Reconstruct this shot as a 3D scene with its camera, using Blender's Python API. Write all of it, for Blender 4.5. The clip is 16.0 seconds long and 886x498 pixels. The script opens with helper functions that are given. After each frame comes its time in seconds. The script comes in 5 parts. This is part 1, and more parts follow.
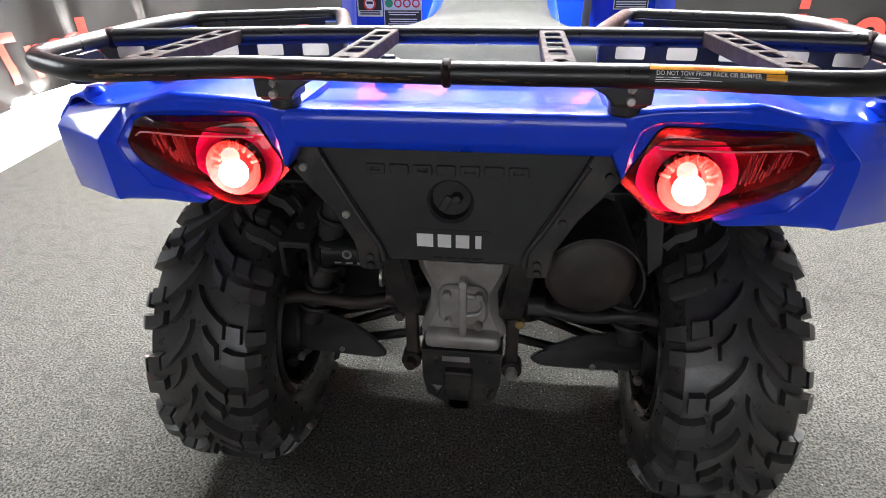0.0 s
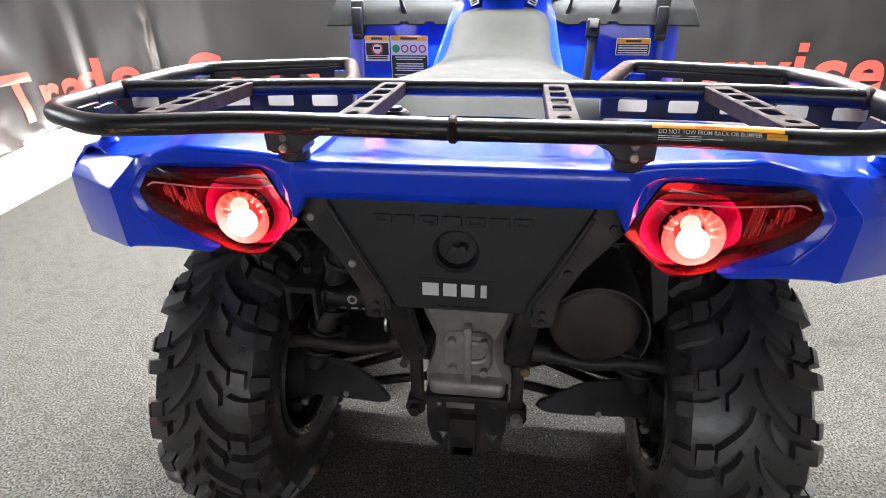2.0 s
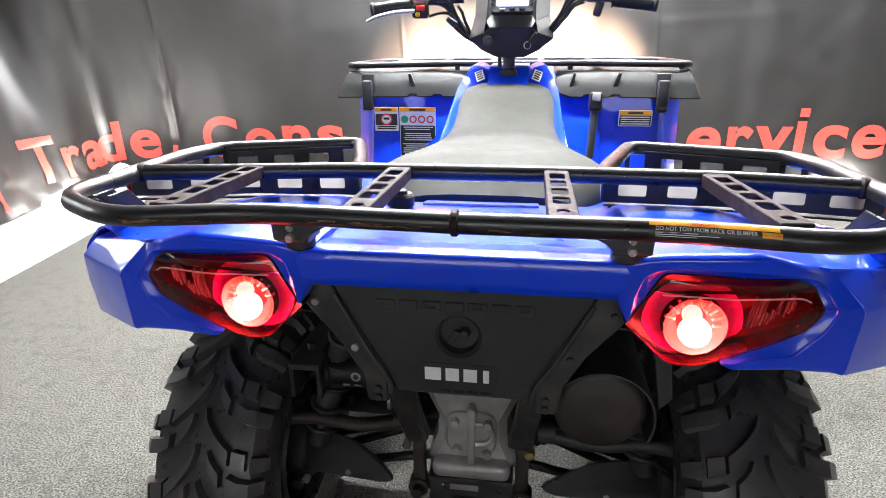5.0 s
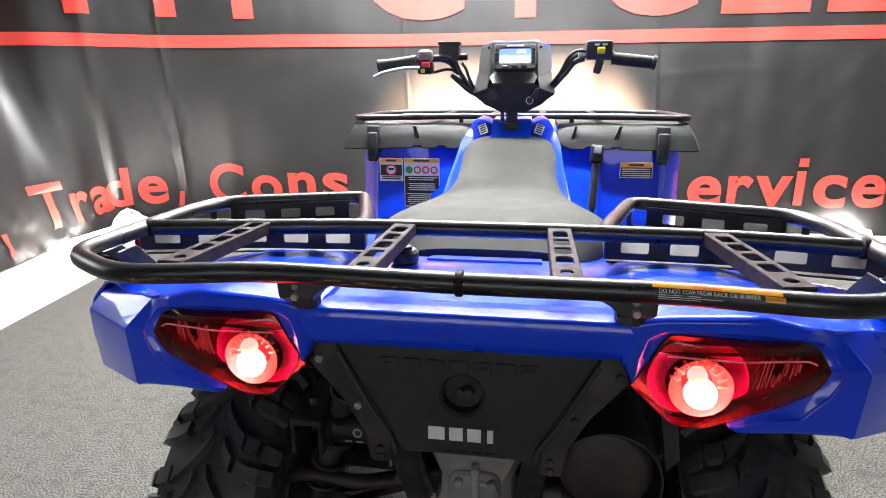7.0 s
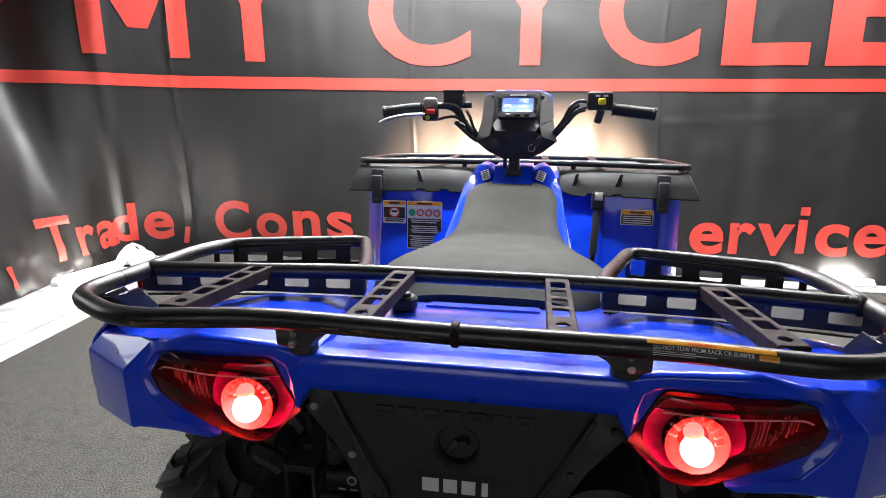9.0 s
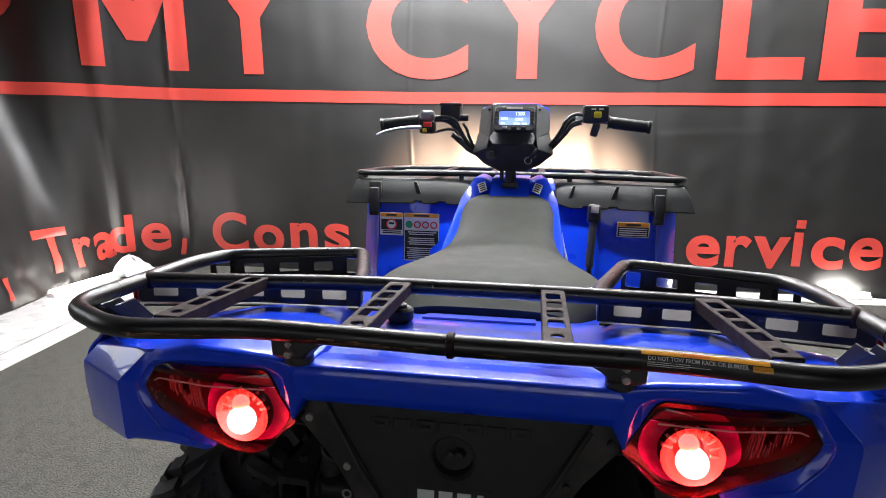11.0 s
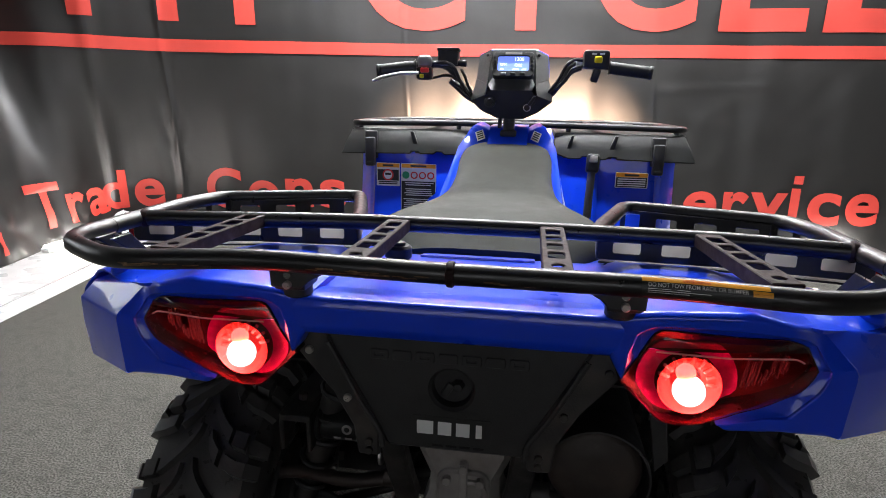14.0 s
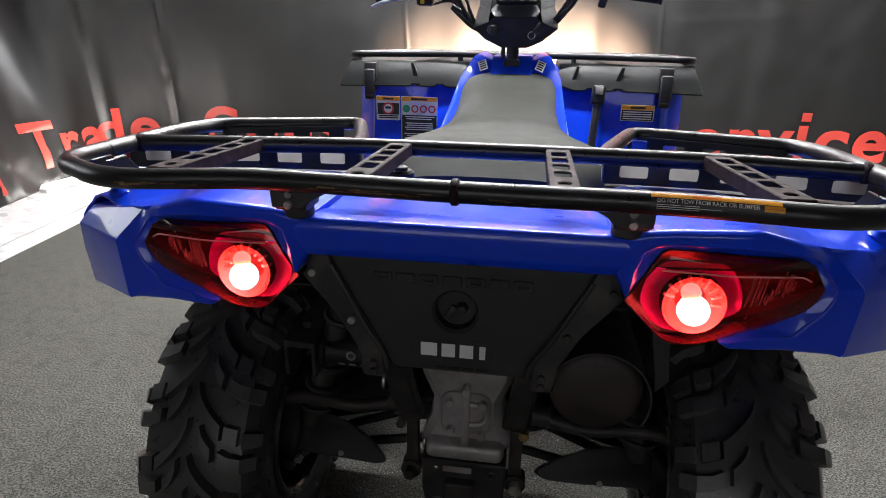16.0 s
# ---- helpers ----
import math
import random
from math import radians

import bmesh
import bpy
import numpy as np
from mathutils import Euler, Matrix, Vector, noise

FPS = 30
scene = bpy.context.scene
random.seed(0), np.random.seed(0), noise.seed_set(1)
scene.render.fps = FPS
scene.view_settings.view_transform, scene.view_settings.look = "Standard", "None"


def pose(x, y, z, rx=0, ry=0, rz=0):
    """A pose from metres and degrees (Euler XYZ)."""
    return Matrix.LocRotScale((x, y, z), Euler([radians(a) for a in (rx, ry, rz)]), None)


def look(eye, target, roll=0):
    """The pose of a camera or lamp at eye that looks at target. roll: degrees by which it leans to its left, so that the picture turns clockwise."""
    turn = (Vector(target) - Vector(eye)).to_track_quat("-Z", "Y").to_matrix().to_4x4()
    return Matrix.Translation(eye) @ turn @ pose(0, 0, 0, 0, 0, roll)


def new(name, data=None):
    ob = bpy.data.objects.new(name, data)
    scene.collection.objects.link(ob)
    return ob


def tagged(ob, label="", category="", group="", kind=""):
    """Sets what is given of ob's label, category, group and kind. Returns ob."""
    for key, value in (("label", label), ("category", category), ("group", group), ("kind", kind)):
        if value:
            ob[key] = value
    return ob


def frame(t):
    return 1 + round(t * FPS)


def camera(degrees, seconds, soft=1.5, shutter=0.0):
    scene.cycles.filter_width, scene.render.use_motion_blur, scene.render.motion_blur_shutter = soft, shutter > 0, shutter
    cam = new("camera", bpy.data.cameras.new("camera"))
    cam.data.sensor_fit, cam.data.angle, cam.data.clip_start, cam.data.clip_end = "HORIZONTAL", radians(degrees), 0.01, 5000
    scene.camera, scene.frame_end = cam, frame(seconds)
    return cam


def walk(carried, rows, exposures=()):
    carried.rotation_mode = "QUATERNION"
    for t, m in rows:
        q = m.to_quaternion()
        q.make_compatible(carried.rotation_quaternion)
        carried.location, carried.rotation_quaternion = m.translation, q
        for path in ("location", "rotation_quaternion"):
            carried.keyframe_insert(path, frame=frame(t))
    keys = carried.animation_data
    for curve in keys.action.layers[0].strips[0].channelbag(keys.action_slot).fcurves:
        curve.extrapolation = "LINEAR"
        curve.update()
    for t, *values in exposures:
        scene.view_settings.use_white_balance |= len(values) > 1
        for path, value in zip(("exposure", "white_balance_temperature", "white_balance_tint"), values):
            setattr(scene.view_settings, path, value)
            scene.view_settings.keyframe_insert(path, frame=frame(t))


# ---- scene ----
cam = camera(74.0, 16.0, soft=0.7)
PATH = [
    (0, (0.078, -0.838, 0.983), (-0.154, 0.905, 0.031), -0.7),
    (0.5, (0.078, -0.838, 0.99), (-0.161, 0.92, 0.067), -0.8),
    (1, (0.078, -0.837, 0.995), (-0.169, 0.934, 0.099), -0.6),
    (1.5, (0.077, -0.835, 1.0), (-0.175, 0.946, 0.126), -0.6),
    (2, (0.076, -0.834, 1.003), (-0.176, 0.959, 0.155), -0.6),
    (2.5, (0.078, -0.83, 1.009), (-0.177, 0.976, 0.188), -0.5),
    (3, (0.078, -0.827, 1.015), (-0.177, 0.992, 0.223), -0.7),
    (3.5, (0.08, -0.824, 1.024), (-0.182, 1.006, 0.261), -0.9),
    (4, (0.078, -0.821, 1.028), (-0.19, 1.02, 0.293), -0.8),
    (4.2, (0.08, -0.821, 1.031), (-0.197, 1.023, 0.308), -0.7),
    (6.3, (0.084, -0.835, 1.056), (-0.215, 1.054, 0.47), -0.5),
    (6.5, (0.081, -0.824, 1.057), (-0.221, 1.07, 0.489), -0.5),
    (7, (0.081, -0.826, 1.062), (-0.223, 1.077, 0.528), -0.4),
    (7.5, (0.082, -0.827, 1.067), (-0.227, 1.085, 0.57), -0.1),
    (8, (0.082, -0.829, 1.069), (-0.232, 1.09, 0.6), 0.3),
    (8.5, (0.085, -0.831, 1.074), (-0.234, 1.094, 0.636), 0.3),
    (9, (0.088, -0.831, 1.077), (-0.232, 1.102, 0.672), 0.7),
    (9.5, (0.091, -0.832, 1.08), (-0.228, 1.105, 0.701), 0.6),
    (12, (0.09, -0.836, 1.068), (-0.219, 1.106, 0.705), 1.0),
    (12.5, (0.089, -0.837, 1.061), (-0.217, 1.101, 0.673), 0.9),
    (13, (0.088, -0.836, 1.053), (-0.217, 1.095, 0.632), 0.9),
    (13.5, (0.087, -0.836, 1.047), (-0.212, 1.089, 0.594), 1.0),
    (14, (0.087, -0.835, 1.04), (-0.206, 1.081, 0.546), 1.0),
    (14.5, (0.086, -0.833, 1.033), (-0.202, 1.07, 0.492), 0.7),
    (15, (0.085, -0.832, 1.024), (-0.199, 1.058, 0.435), 1.1),
    (15.5, (0.084, -0.832, 1.017), (-0.194, 1.043, 0.38), 1.0),
    (16, (0.083, -0.832, 1.01), (-0.2, 1.028, 0.333), 0.9),
]
EXPOSURES = [(0, 1.80), (4, 1.91), (7, 1.46), (8.5, 0.93), (9.5, 0.54), (13, 0.42), (16, 0.51)]
walk(cam, [(t, look(eye, target, roll)) for t, eye, target, roll in PATH], EXPOSURES)

# ---- world and light ----
world = bpy.data.worlds.new("world")
scene.world = world
world.use_nodes = True
world.node_tree.nodes["Background"].inputs[0].default_value = (0.9, 0.95, 1.0, 1)
world.node_tree.nodes["Background"].inputs[1].default_value = 0.02


def lamp(name, kind, m, power, color=(1, 1, 1), **kw):
    d = bpy.data.lights.new(name, kind)
    d.energy, d.color = power, color
    if kind == "AREA":
        d.shape, d.size, d.size_y = "RECTANGLE", kw["sx"], kw["sy"]
    elif kind == "SPOT":
        d.spot_size, d.spot_blend, d.shadow_soft_size = radians(kw["cone"]), kw["blend"], 0.03
    else:
        d.shadow_soft_size = kw["r"]
    ob = new(name, d)
    ob.matrix_world = m
    return ob


CEIL = 2.75
TUBE_W = 38.0
# rows of ceiling strip lights (x, y, along x?)
# the second strip is unseen, added to brighten the banner's right side
STRIPS = [(-0.6, 2.6, 1, 3.2, 0.10), (1.95, 2.6, 1, 0.9, 0.10), (0.0, 1.25, 1, 1.9, 0.10)]
for sx, sy, along, share, wide in STRIPS:
    lamp("strip_glow", "AREA", pose(sx, sy, CEIL - 0.09, 0, 0, 0 if along else 90), TUBE_W * share, (0.97, 0.98, 1.0), sx=2.4, sy=wide)
# headlights of the quad bike, thrown on the banner
for hx in (-0.24, 0.24):
    lamp("headlight_beam", "SPOT", look((hx, 1.93, 0.60), (hx * 1.5 - 0.12, 3.7, 0.62)), 1300, (1, 0.66, 0.45), cone=46, blend=1.0)

# ---- materials ----


def mat(name, color, rough=0.5, metal=0.0, var=0.15, scale=20.0, bump=0.0, bscale=200.0, coat=0.0, rvar=0.1, dirt=None, dirt_amount=0.5, dscale=6.0,
        island=0.0, spec=0.5, edge=0.2):
    m = bpy.data.materials.new(name)
    m.use_nodes = True
    nt = m.node_tree
    b = nt.nodes["Principled BSDF"]
    b.inputs["Metallic"].default_value = metal
    b.inputs["Coat Weight"].default_value = coat
    b.inputs["Coat Roughness"].default_value = 0.025
    b.inputs["Specular IOR Level"].default_value = spec
    tc = nt.nodes.new("ShaderNodeTexCoord")

    def noise_at(s, detail=6.0):
        n = nt.nodes.new("ShaderNodeTexNoise")
        n.inputs["Scale"].default_value, n.inputs["Detail"].default_value = s, detail
        nt.links.new(tc.outputs["Object"], n.inputs["Vector"])
        return n.outputs["Fac"]

    def ramp(fac, a, c, lo=0.3, hi=0.7):
        r = nt.nodes.new("ShaderNodeMapRange")
        r.inputs[1].default_value, r.inputs[2].default_value = lo, hi
        r.inputs[3].default_value, r.inputs[4].default_value = a, c
        nt.links.new(fac, r.inputs[0])
        return r.outputs[0]

    def mix(fac, a, c):
        x = nt.nodes.new("ShaderNodeMix")
        x.data_type = "RGBA"
        nt.links.new(fac, x.inputs[0])
        for i, v in ((6, a), (7, c)):
            if isinstance(v, tuple):
                x.inputs[i].default_value = (*v, 1)
            else:
                nt.links.new(v, x.inputs[i])
        return x.outputs[2]

    lo, hi = tuple(c * (1 - var) for c in color), tuple(min(1, c * (1 + var)) for c in color)
    col = mix(ramp(noise_at(scale), 0, 1, 0.5 - edge, 0.5 + edge), lo, hi)
    if island:
        oi = nt.nodes.new("ShaderNodeObjectInfo")
        col = mix(ramp(oi.outputs["Random"], 0, island, 0, 1), col, tuple(c * 1.7 for c in color))
    if dirt:
        col = mix(ramp(noise_at(dscale, 8.0), 0, dirt_amount, 0.48, 0.72), col, dirt)
    nt.links.new(col, b.inputs["Base Color"])
    nt.links.new(ramp(noise_at(scale * 2.3), max(0.02, rough - rvar), min(1, rough + rvar)), b.inputs["Roughness"])
    if bump:
        bn = nt.nodes.new("ShaderNodeBump")
        bn.inputs["Strength"].default_value, bn.inputs["Distance"].default_value = 1.0, bump
        nt.links.new(noise_at(bscale, 3.0), bn.inputs["Height"])
        nt.links.new(bn.outputs[0], b.inputs["Normal"])
    return m


def glow(name, color, power):
    m = bpy.data.materials.new(name)
    m.use_nodes = True
    nt = m.node_tree
    b = nt.nodes["Principled BSDF"]
    b.inputs["Base Color"].default_value = (*color, 1)
    b.inputs["Emission Color"].default_value = (*color, 1)
    b.inputs["Emission Strength"].default_value = power
    return m


def tinted(name, color, rough=0.03, see=1.0):
    """Clear coloured plastic: light passes straight through, tinted, with a gloss on top."""
    m = bpy.data.materials.new(name)
    m.use_nodes = True
    nt = m.node_tree
    nt.nodes.remove(nt.nodes["Principled BSDF"])
    out = nt.nodes["Material Output"]
    tr, gl, mx, fr = (nt.nodes.new("ShaderNode" + k) for k in ("BsdfTransparent", "BsdfGlossy", "MixShader", "Fresnel"))
    tr.inputs[0].default_value = (*color, 1)
    gl.inputs["Roughness"].default_value = rough
    fr.inputs[0].default_value = 1.5
    nt.links.new(fr.outputs[0], mx.inputs[0])
    nt.links.new(tr.outputs[0], mx.inputs[1])
    nt.links.new(gl.outputs[0], mx.inputs[2])
    nt.links.new(mx.outputs[0], out.inputs[0])
    return m


BLUE = mat("blue_paint", (0.004, 0.050, 0.72), 0.30, var=0.05, scale=8, coat=0.65, spec=0.2, rvar=0.03, dirt=(0.03, 0.08, 0.45), dirt_amount=0.12, dscale=40)
TUBE = mat("black_powder_coat", (0.010, 0.010, 0.011), 0.33, var=0.2, scale=30, bump=0.0001, bscale=500, rvar=0.06, dirt=(0.07, 0.055, 0.05), dirt_amount=0.15, dscale=30)
RUST = mat("scuffed_bare_steel", (0.22, 0.135, 0.07), 0.5, 0.2, var=0.6, scale=140, bump=0.0004, bscale=300, dirt=(0.014, 0.013, 0.013), dirt_amount=0.9, dscale=90)
SLAT = mat("worn_dark_slat", (0.024, 0.013, 0.013), 0.65, var=0.3, scale=40, bump=0.0002, bscale=400, dirt=(0.10, 0.075, 0.07), dirt_amount=0.2, dscale=40, spec=0.15)
PLASTIC = mat("black_plastic", (0.020, 0.020, 0.021), 0.5, var=0.15, scale=15, bump=0.0003, bscale=700, dirt=(0.06, 0.057, 0.055), dirt_amount=0.25, dscale=14)
DASH = mat("charcoal_plastic", (0.045, 0.047, 0.047), 0.45, var=0.1, scale=15, bump=0.0003, bscale=600)
LID = mat("dark_grey_plastic", (0.010, 0.011, 0.011), 0.42, var=0.1, scale=15, bump=0.0003, bscale=600, spec=0.3)
STEEL = mat("dusty_black_steel", (0.028, 0.027, 0.027), 0.5, 0.2, var=0.25, scale=25, bump=0.0003, bscale=300, dirt=(0.12, 0.10, 0.085), dirt_amount=0.45, dscale=20)
RUBBER = mat("tyre_rubber", (0.048, 0.046, 0.045), 0.34, var=0.25, scale=25, bump=0.0003, bscale=250, dirt=(0.125, 0.118, 0.108), dirt_amount=0.34, dscale=14)
LUG = mat("tread_rubber", (0.058, 0.056, 0.055), 0.38, var=0.25, scale=25, bump=0.0003, bscale=250, dirt=(0.13, 0.127, 0.12), dirt_amount=0.35, dscale=26, island=0.25)
SEAT = mat("seat_vinyl", (0.040, 0.042, 0.036), 0.68, var=0.08, scale=10, bump=0.0004, bscale=900, rvar=0.05, dirt=(0.11, 0.112, 0.106), dirt_amount=0.15, dscale=9, spec=0.14)
CAST = mat("cast_aluminium", (0.36, 0.34, 0.325), 0.45, 0.4, var=0.2, scale=20, bump=0.0004, bscale=400, dirt=(0.13, 0.10, 0.08), dirt_amount=0.6, dscale=14)
MUFFLER = mat("dusty_exhaust_steel", (0.042, 0.034, 0.031), 0.55, 0.4, var=0.25, scale=14, bump=0.0003, bscale=250, dirt=(0.085, 0.06, 0.05), dirt_amount=0.45, dscale=14)
BOLT = mat("zinc_bolt", (0.55, 0.53, 0.50), 0.35, 0.9, var=0.2, scale=100)
BRASS = mat("yellow_zinc_bolt", (0.50, 0.38, 0.16), 0.4, 0.9, var=0.25, scale=100)
CHROME = mat("bright_rim_edge", (0.55, 0.55, 0.55), 0.22, 0.9, var=0.1, scale=20)
RIMEDGE = mat("worn_rim_edge", (0.10, 0.10, 0.10), 0.3, 0.7, var=0.2, scale=20)
RIMBLACK = mat("black_rim", (0.03, 0.03, 0.032), 0.3, 0.4, var=0.15, scale=20, dirt=(0.15, 0.14, 0.12), dirt_amount=0.4, dscale=15)
CARPET = mat("grey_carpet", (0.095, 0.0935, 0.084), 0.95, var=0.62, scale=185, bump=0.0020, bscale=380, dirt=(0.045, 0.044, 0.040), dirt_amount=0.5, dscale=24, spec=0.1, edge=0.13)
VINYL = mat("black_banner_vinyl", (0.016, 0.0155, 0.015), 0.43, var=0.15, scale=3, bump=0.0012, bscale=9, rvar=0.06, spec=0.7)
REDVINYL = mat("red_banner_print", (0.56, 0.056, 0.042), 0.43, var=0.05, scale=4, bump=0.0012, bscale=9, rvar=0.05, spec=0.7)
WHITEFLOOR = mat("white_floor_board", (0.78, 0.78, 0.77), 0.3, var=0.06, scale=3, dirt=(0.5, 0.5, 0.5), dirt_amount=0.4, dscale=8)
WALL = mat("painted_wall", (0.30, 0.30, 0.31), 0.7, var=0.08, scale=3, bump=0.001, bscale=60)
CEILM = mat("ceiling_paint", (0.22, 0.22, 0.22), 0.8, var=0.05, scale=4)
CLOTH = mat("white_cloth", (0.8, 0.8, 0.8), 0.7, var=0.05, scale=10, bump=0.003, bscale=30)
LABEL = mat("white_label", (0.78, 0.78, 0.76), 0.4, var=0.05, scale=40)
INK = mat("black_print", (0.02, 0.02, 0.02), 0.45, var=0.1, scale=40)
ORANGE = mat("orange_print", (0.85, 0.36, 0.02), 0.4, var=0.08, scale=40)
REDP = mat("red_print", (0.70, 0.03, 0.03), 0.4, var=0.05, scale=40)
GREENP = mat("green_print", (0.03, 0.35, 0.15), 0.4, var=0.05, scale=40)
YELLOW = mat("yellow_plastic", (0.85, 0.72, 0.02), 0.4, var=0.05, scale=40)
CASE = mat("grey_switch_case", (0.20, 0.20, 0.19), 0.4, 0.2, var=0.1, scale=30)
SILVER = mat("silver_lever", (0.62, 0.62, 0.62), 0.35, 0.6, var=0.05, scale=30)
REDPL = mat("dark_red_plastic", (0.07, 0.003, 0.006), 0.18, var=0.2, scale=60)
RIMRED = mat("shaded_red_rim", (0.018, 0.001, 0.002), 0.2, var=0.2, scale=60)
REDGLOSS = mat("magenta_halo_tint", (0.80, 0.03, 0.80), 0.3, var=0.15, scale=120)
REFLECT = mat("red_reflector", (0.30, 0.006, 0.006), 0.15, var=0.3, scale=200)
BOWL = mat("lamp_bowl_chrome", (0.58, 0.22, 0.19), 0.22, 0.55, var=0.05, scale=20)
PALE = mat("lit_tray_tone", (0.60, 0.57, 0.57), 0.4, var=0.15, scale=12)
RIBBED = mat("lamp_rib_glint", (0.88, 0.80, 0.62), 0.3, 0.2, var=0.1, scale=40)
PRISM = mat("dark_red_prism", (0.018, 0.002, 0.003), 0.5, var=0.4, scale=90)
SPECK = mat("pale_grit", (0.6, 0.6, 0.58), 0.6, var=0.2, scale=50)
LENS = tinted("red_lens", (0.70, 0.036, 0.13))
RIDGE = mat("ridge_highlight", (0.60, 0.30, 0.30), 0.12, var=0.2, scale=60)
VISOR = tinted("dark_red_visor", (0.20, 0.004, 0.012))
CLEAR = tinted("clear_display_cover", (0.95, 0.95, 0.95))
BULB = glow("lit_bulb", (1.0, 0.98, 0.28), 60.0)
BULBHOT = glow("hot_bulb_foot", (1.0, 0.95, 0.24), 10.0)
NECK = glow("bulb_reflection_glow", (1.0, 0.88, 0.22), 7.0)
SCREEN = glow("lit_display", (0.22, 0.34, 1.0), 0.6)
HEADGLASS = glow("lit_headlight_glass", (1.0, 0.85, 0.65), 8.0)
LED = glow("led_tube", (1.0, 0.98, 0.95), 22.0)
FLOORLED = glow("floor_led", (1.0, 0.96, 0.90), 50.0)

# rear fill glow for the added south window
SOUTH_FILL = glow("south_fill_glow", (0.95, 0.97, 1.0), 1.2)
# glow behind the added west window, set for the facets' white reflection
WEST_FILL = glow("west_fill_glow", (0.93, 0.97, 1.0), 2.8)

# ---- mesh helpers ----


def mesh(bm, name, materials, angle=35):
    me = bpy.data.meshes.new(name)
    bmesh.ops.recalc_face_normals(bm, faces=bm.faces[:])
    lim = radians(angle)
    for f in bm.faces:
        f.smooth = True
    for e in bm.edges:
        e.smooth = len(e.link_faces) == 2 and e.calc_face_angle(9.0) < lim
    bm.to_mesh(me)
    bm.free()
    for m in materials if isinstance(materials, (list, tuple)) else [materials]:
        me.materials.append(m)
    return me


def part(name, bm, material, parent=None, label="", m=None, angle=35):
    ob = new(name, mesh(bm, name, material, angle))
    if parent:
        ob.parent = parent
    if m is not None:
        ob.matrix_basis = m
    if label:
        tagged(ob, label)
    return ob


def thing(name, m, label, category, group="", kind=""):
    ob = new(name)
    ob.empty_display_size = 0.1
    ob.matrix_world = m
    return tagged(ob, label, category, group, kind)


def join(*bms):
    out = bmesh.new()
    for b in bms:
        me = bpy.data.meshes.new("tmp")
        b.to_mesh(me)
        out.from_mesh(me)
        bpy.data.meshes.remove(me)
        b.free()
    return out


def moved(bm, m):
    bm.transform(m)
    return bm


def box(sx, sy, sz, at=(0, 0, 0), bev=0.002, seg=2, rot=(0, 0, 0)):
    bm = bmesh.new()
    bmesh.ops.create_cube(bm, size=1.0)
    bmesh.ops.scale(bm, vec=(sx, sy, sz), verts=bm.verts)
    if bev:
        bmesh.ops.bevel(bm, geom=bm.edges[:], offset=min(bev, 0.45 * min(sx, sy, sz)), segments=seg, affect="EDGES", profile=0.5)
    bm.transform(pose(*at, *rot))
    return bm


def revolve(profile, steps=48, axis="X", at=(0, 0, 0), closed=False):
    """profile: (along the axis, radius) pairs."""
    bm = bmesh.new()
    rings = []
    for i in range(steps):
        a = 2 * math.pi * i / steps
        rings.append([bm.verts.new((u, r * math.cos(a), r * math.sin(a))) for u, r in profile])
    n = len(profile)
    for i in range(steps):
        r0, r1 = rings[i], rings[(i + 1) % steps]
        for j in range(n if closed else n - 1):
            bm.faces.new((r0[j], r0[(j + 1) % n], r1[(j + 1) % n], r1[j]))
    bmesh.ops.remove_doubles(bm, verts=bm.verts, dist=1e-6)
    if axis == "Y":
        bm.transform(Matrix.Rotation(radians(90), 4, "Z"))
    if axis == "Z":
        bm.transform(Matrix.Rotation(radians(-90), 4, "Y"))
    bm.transform(Matrix.Translation(at))
    return bm


def cyl(r, h, at=(0, 0, 0), axis="Z", steps=24, bev=0.001):
    b = min(bev, 0.4 * r, 0.4 * h)
    return revolve([(-h / 2, 0), (-h / 2, r - b), (-h / 2 + b, r), (h / 2 - b, r), (h / 2, r - b), (h / 2, 0)], steps, axis, at)


def rounded(points, radius, seg=6):
    """A polyline with its corners rounded."""
    pts = [Vector(p) for p in points]
    out = [pts[0]]
    for a, b, c in zip(pts, pts[1:], pts[2:]):
        r = min(radius, 0.48 * (a - b).length, 0.48 * (c - b).length)
        p, q = b + (a - b).normalized() * r, b + (c - b).normalized() * r
        for i in range(seg + 1):
            t = i / seg
            out.append(p * (1 - t) ** 2 + b * 2 * t * (1 - t) + q * t * t)
    out.append(pts[-1])
    return out


def tube(points, r, radius=0.04, sides=14, seg=6, cap=True, flat=1.0):
    pts = rounded(points, radius, seg) if radius else [Vector(p) for p in points]
    bm = bmesh.new()
    d0 = (pts[1] - pts[0]).normalized()
    up = Vector((0, 0, 1)) if abs(d0.z) < 0.9 else Vector((0, 1, 0))
    u = (up - d0 * up.dot(d0)).normalized()
    rings, prev = [], d0
    for i, p in enumerate(pts):
        d = (pts[min(i + 1, len(pts) - 1)] - pts[max(i - 1, 0)]).normalized()
        u = prev.rotation_difference(d) @ u
        prev = d
        v = d.cross(u)
        rings.append([bm.verts.new(p + (u * math.cos(a) * flat + v * math.sin(a)) * r) for a in (2 * math.pi * k / sides for k in range(sides))])
    for a, b in zip(rings, rings[1:]):
        for k in range(sides):
            bm.faces.new((a[k], a[(k + 1) % sides], b[(k + 1) % sides], b[k]))
    if cap:
        bm.faces.new(rings[0][::-1])
        bm.faces.new(rings[-1])
    return bm


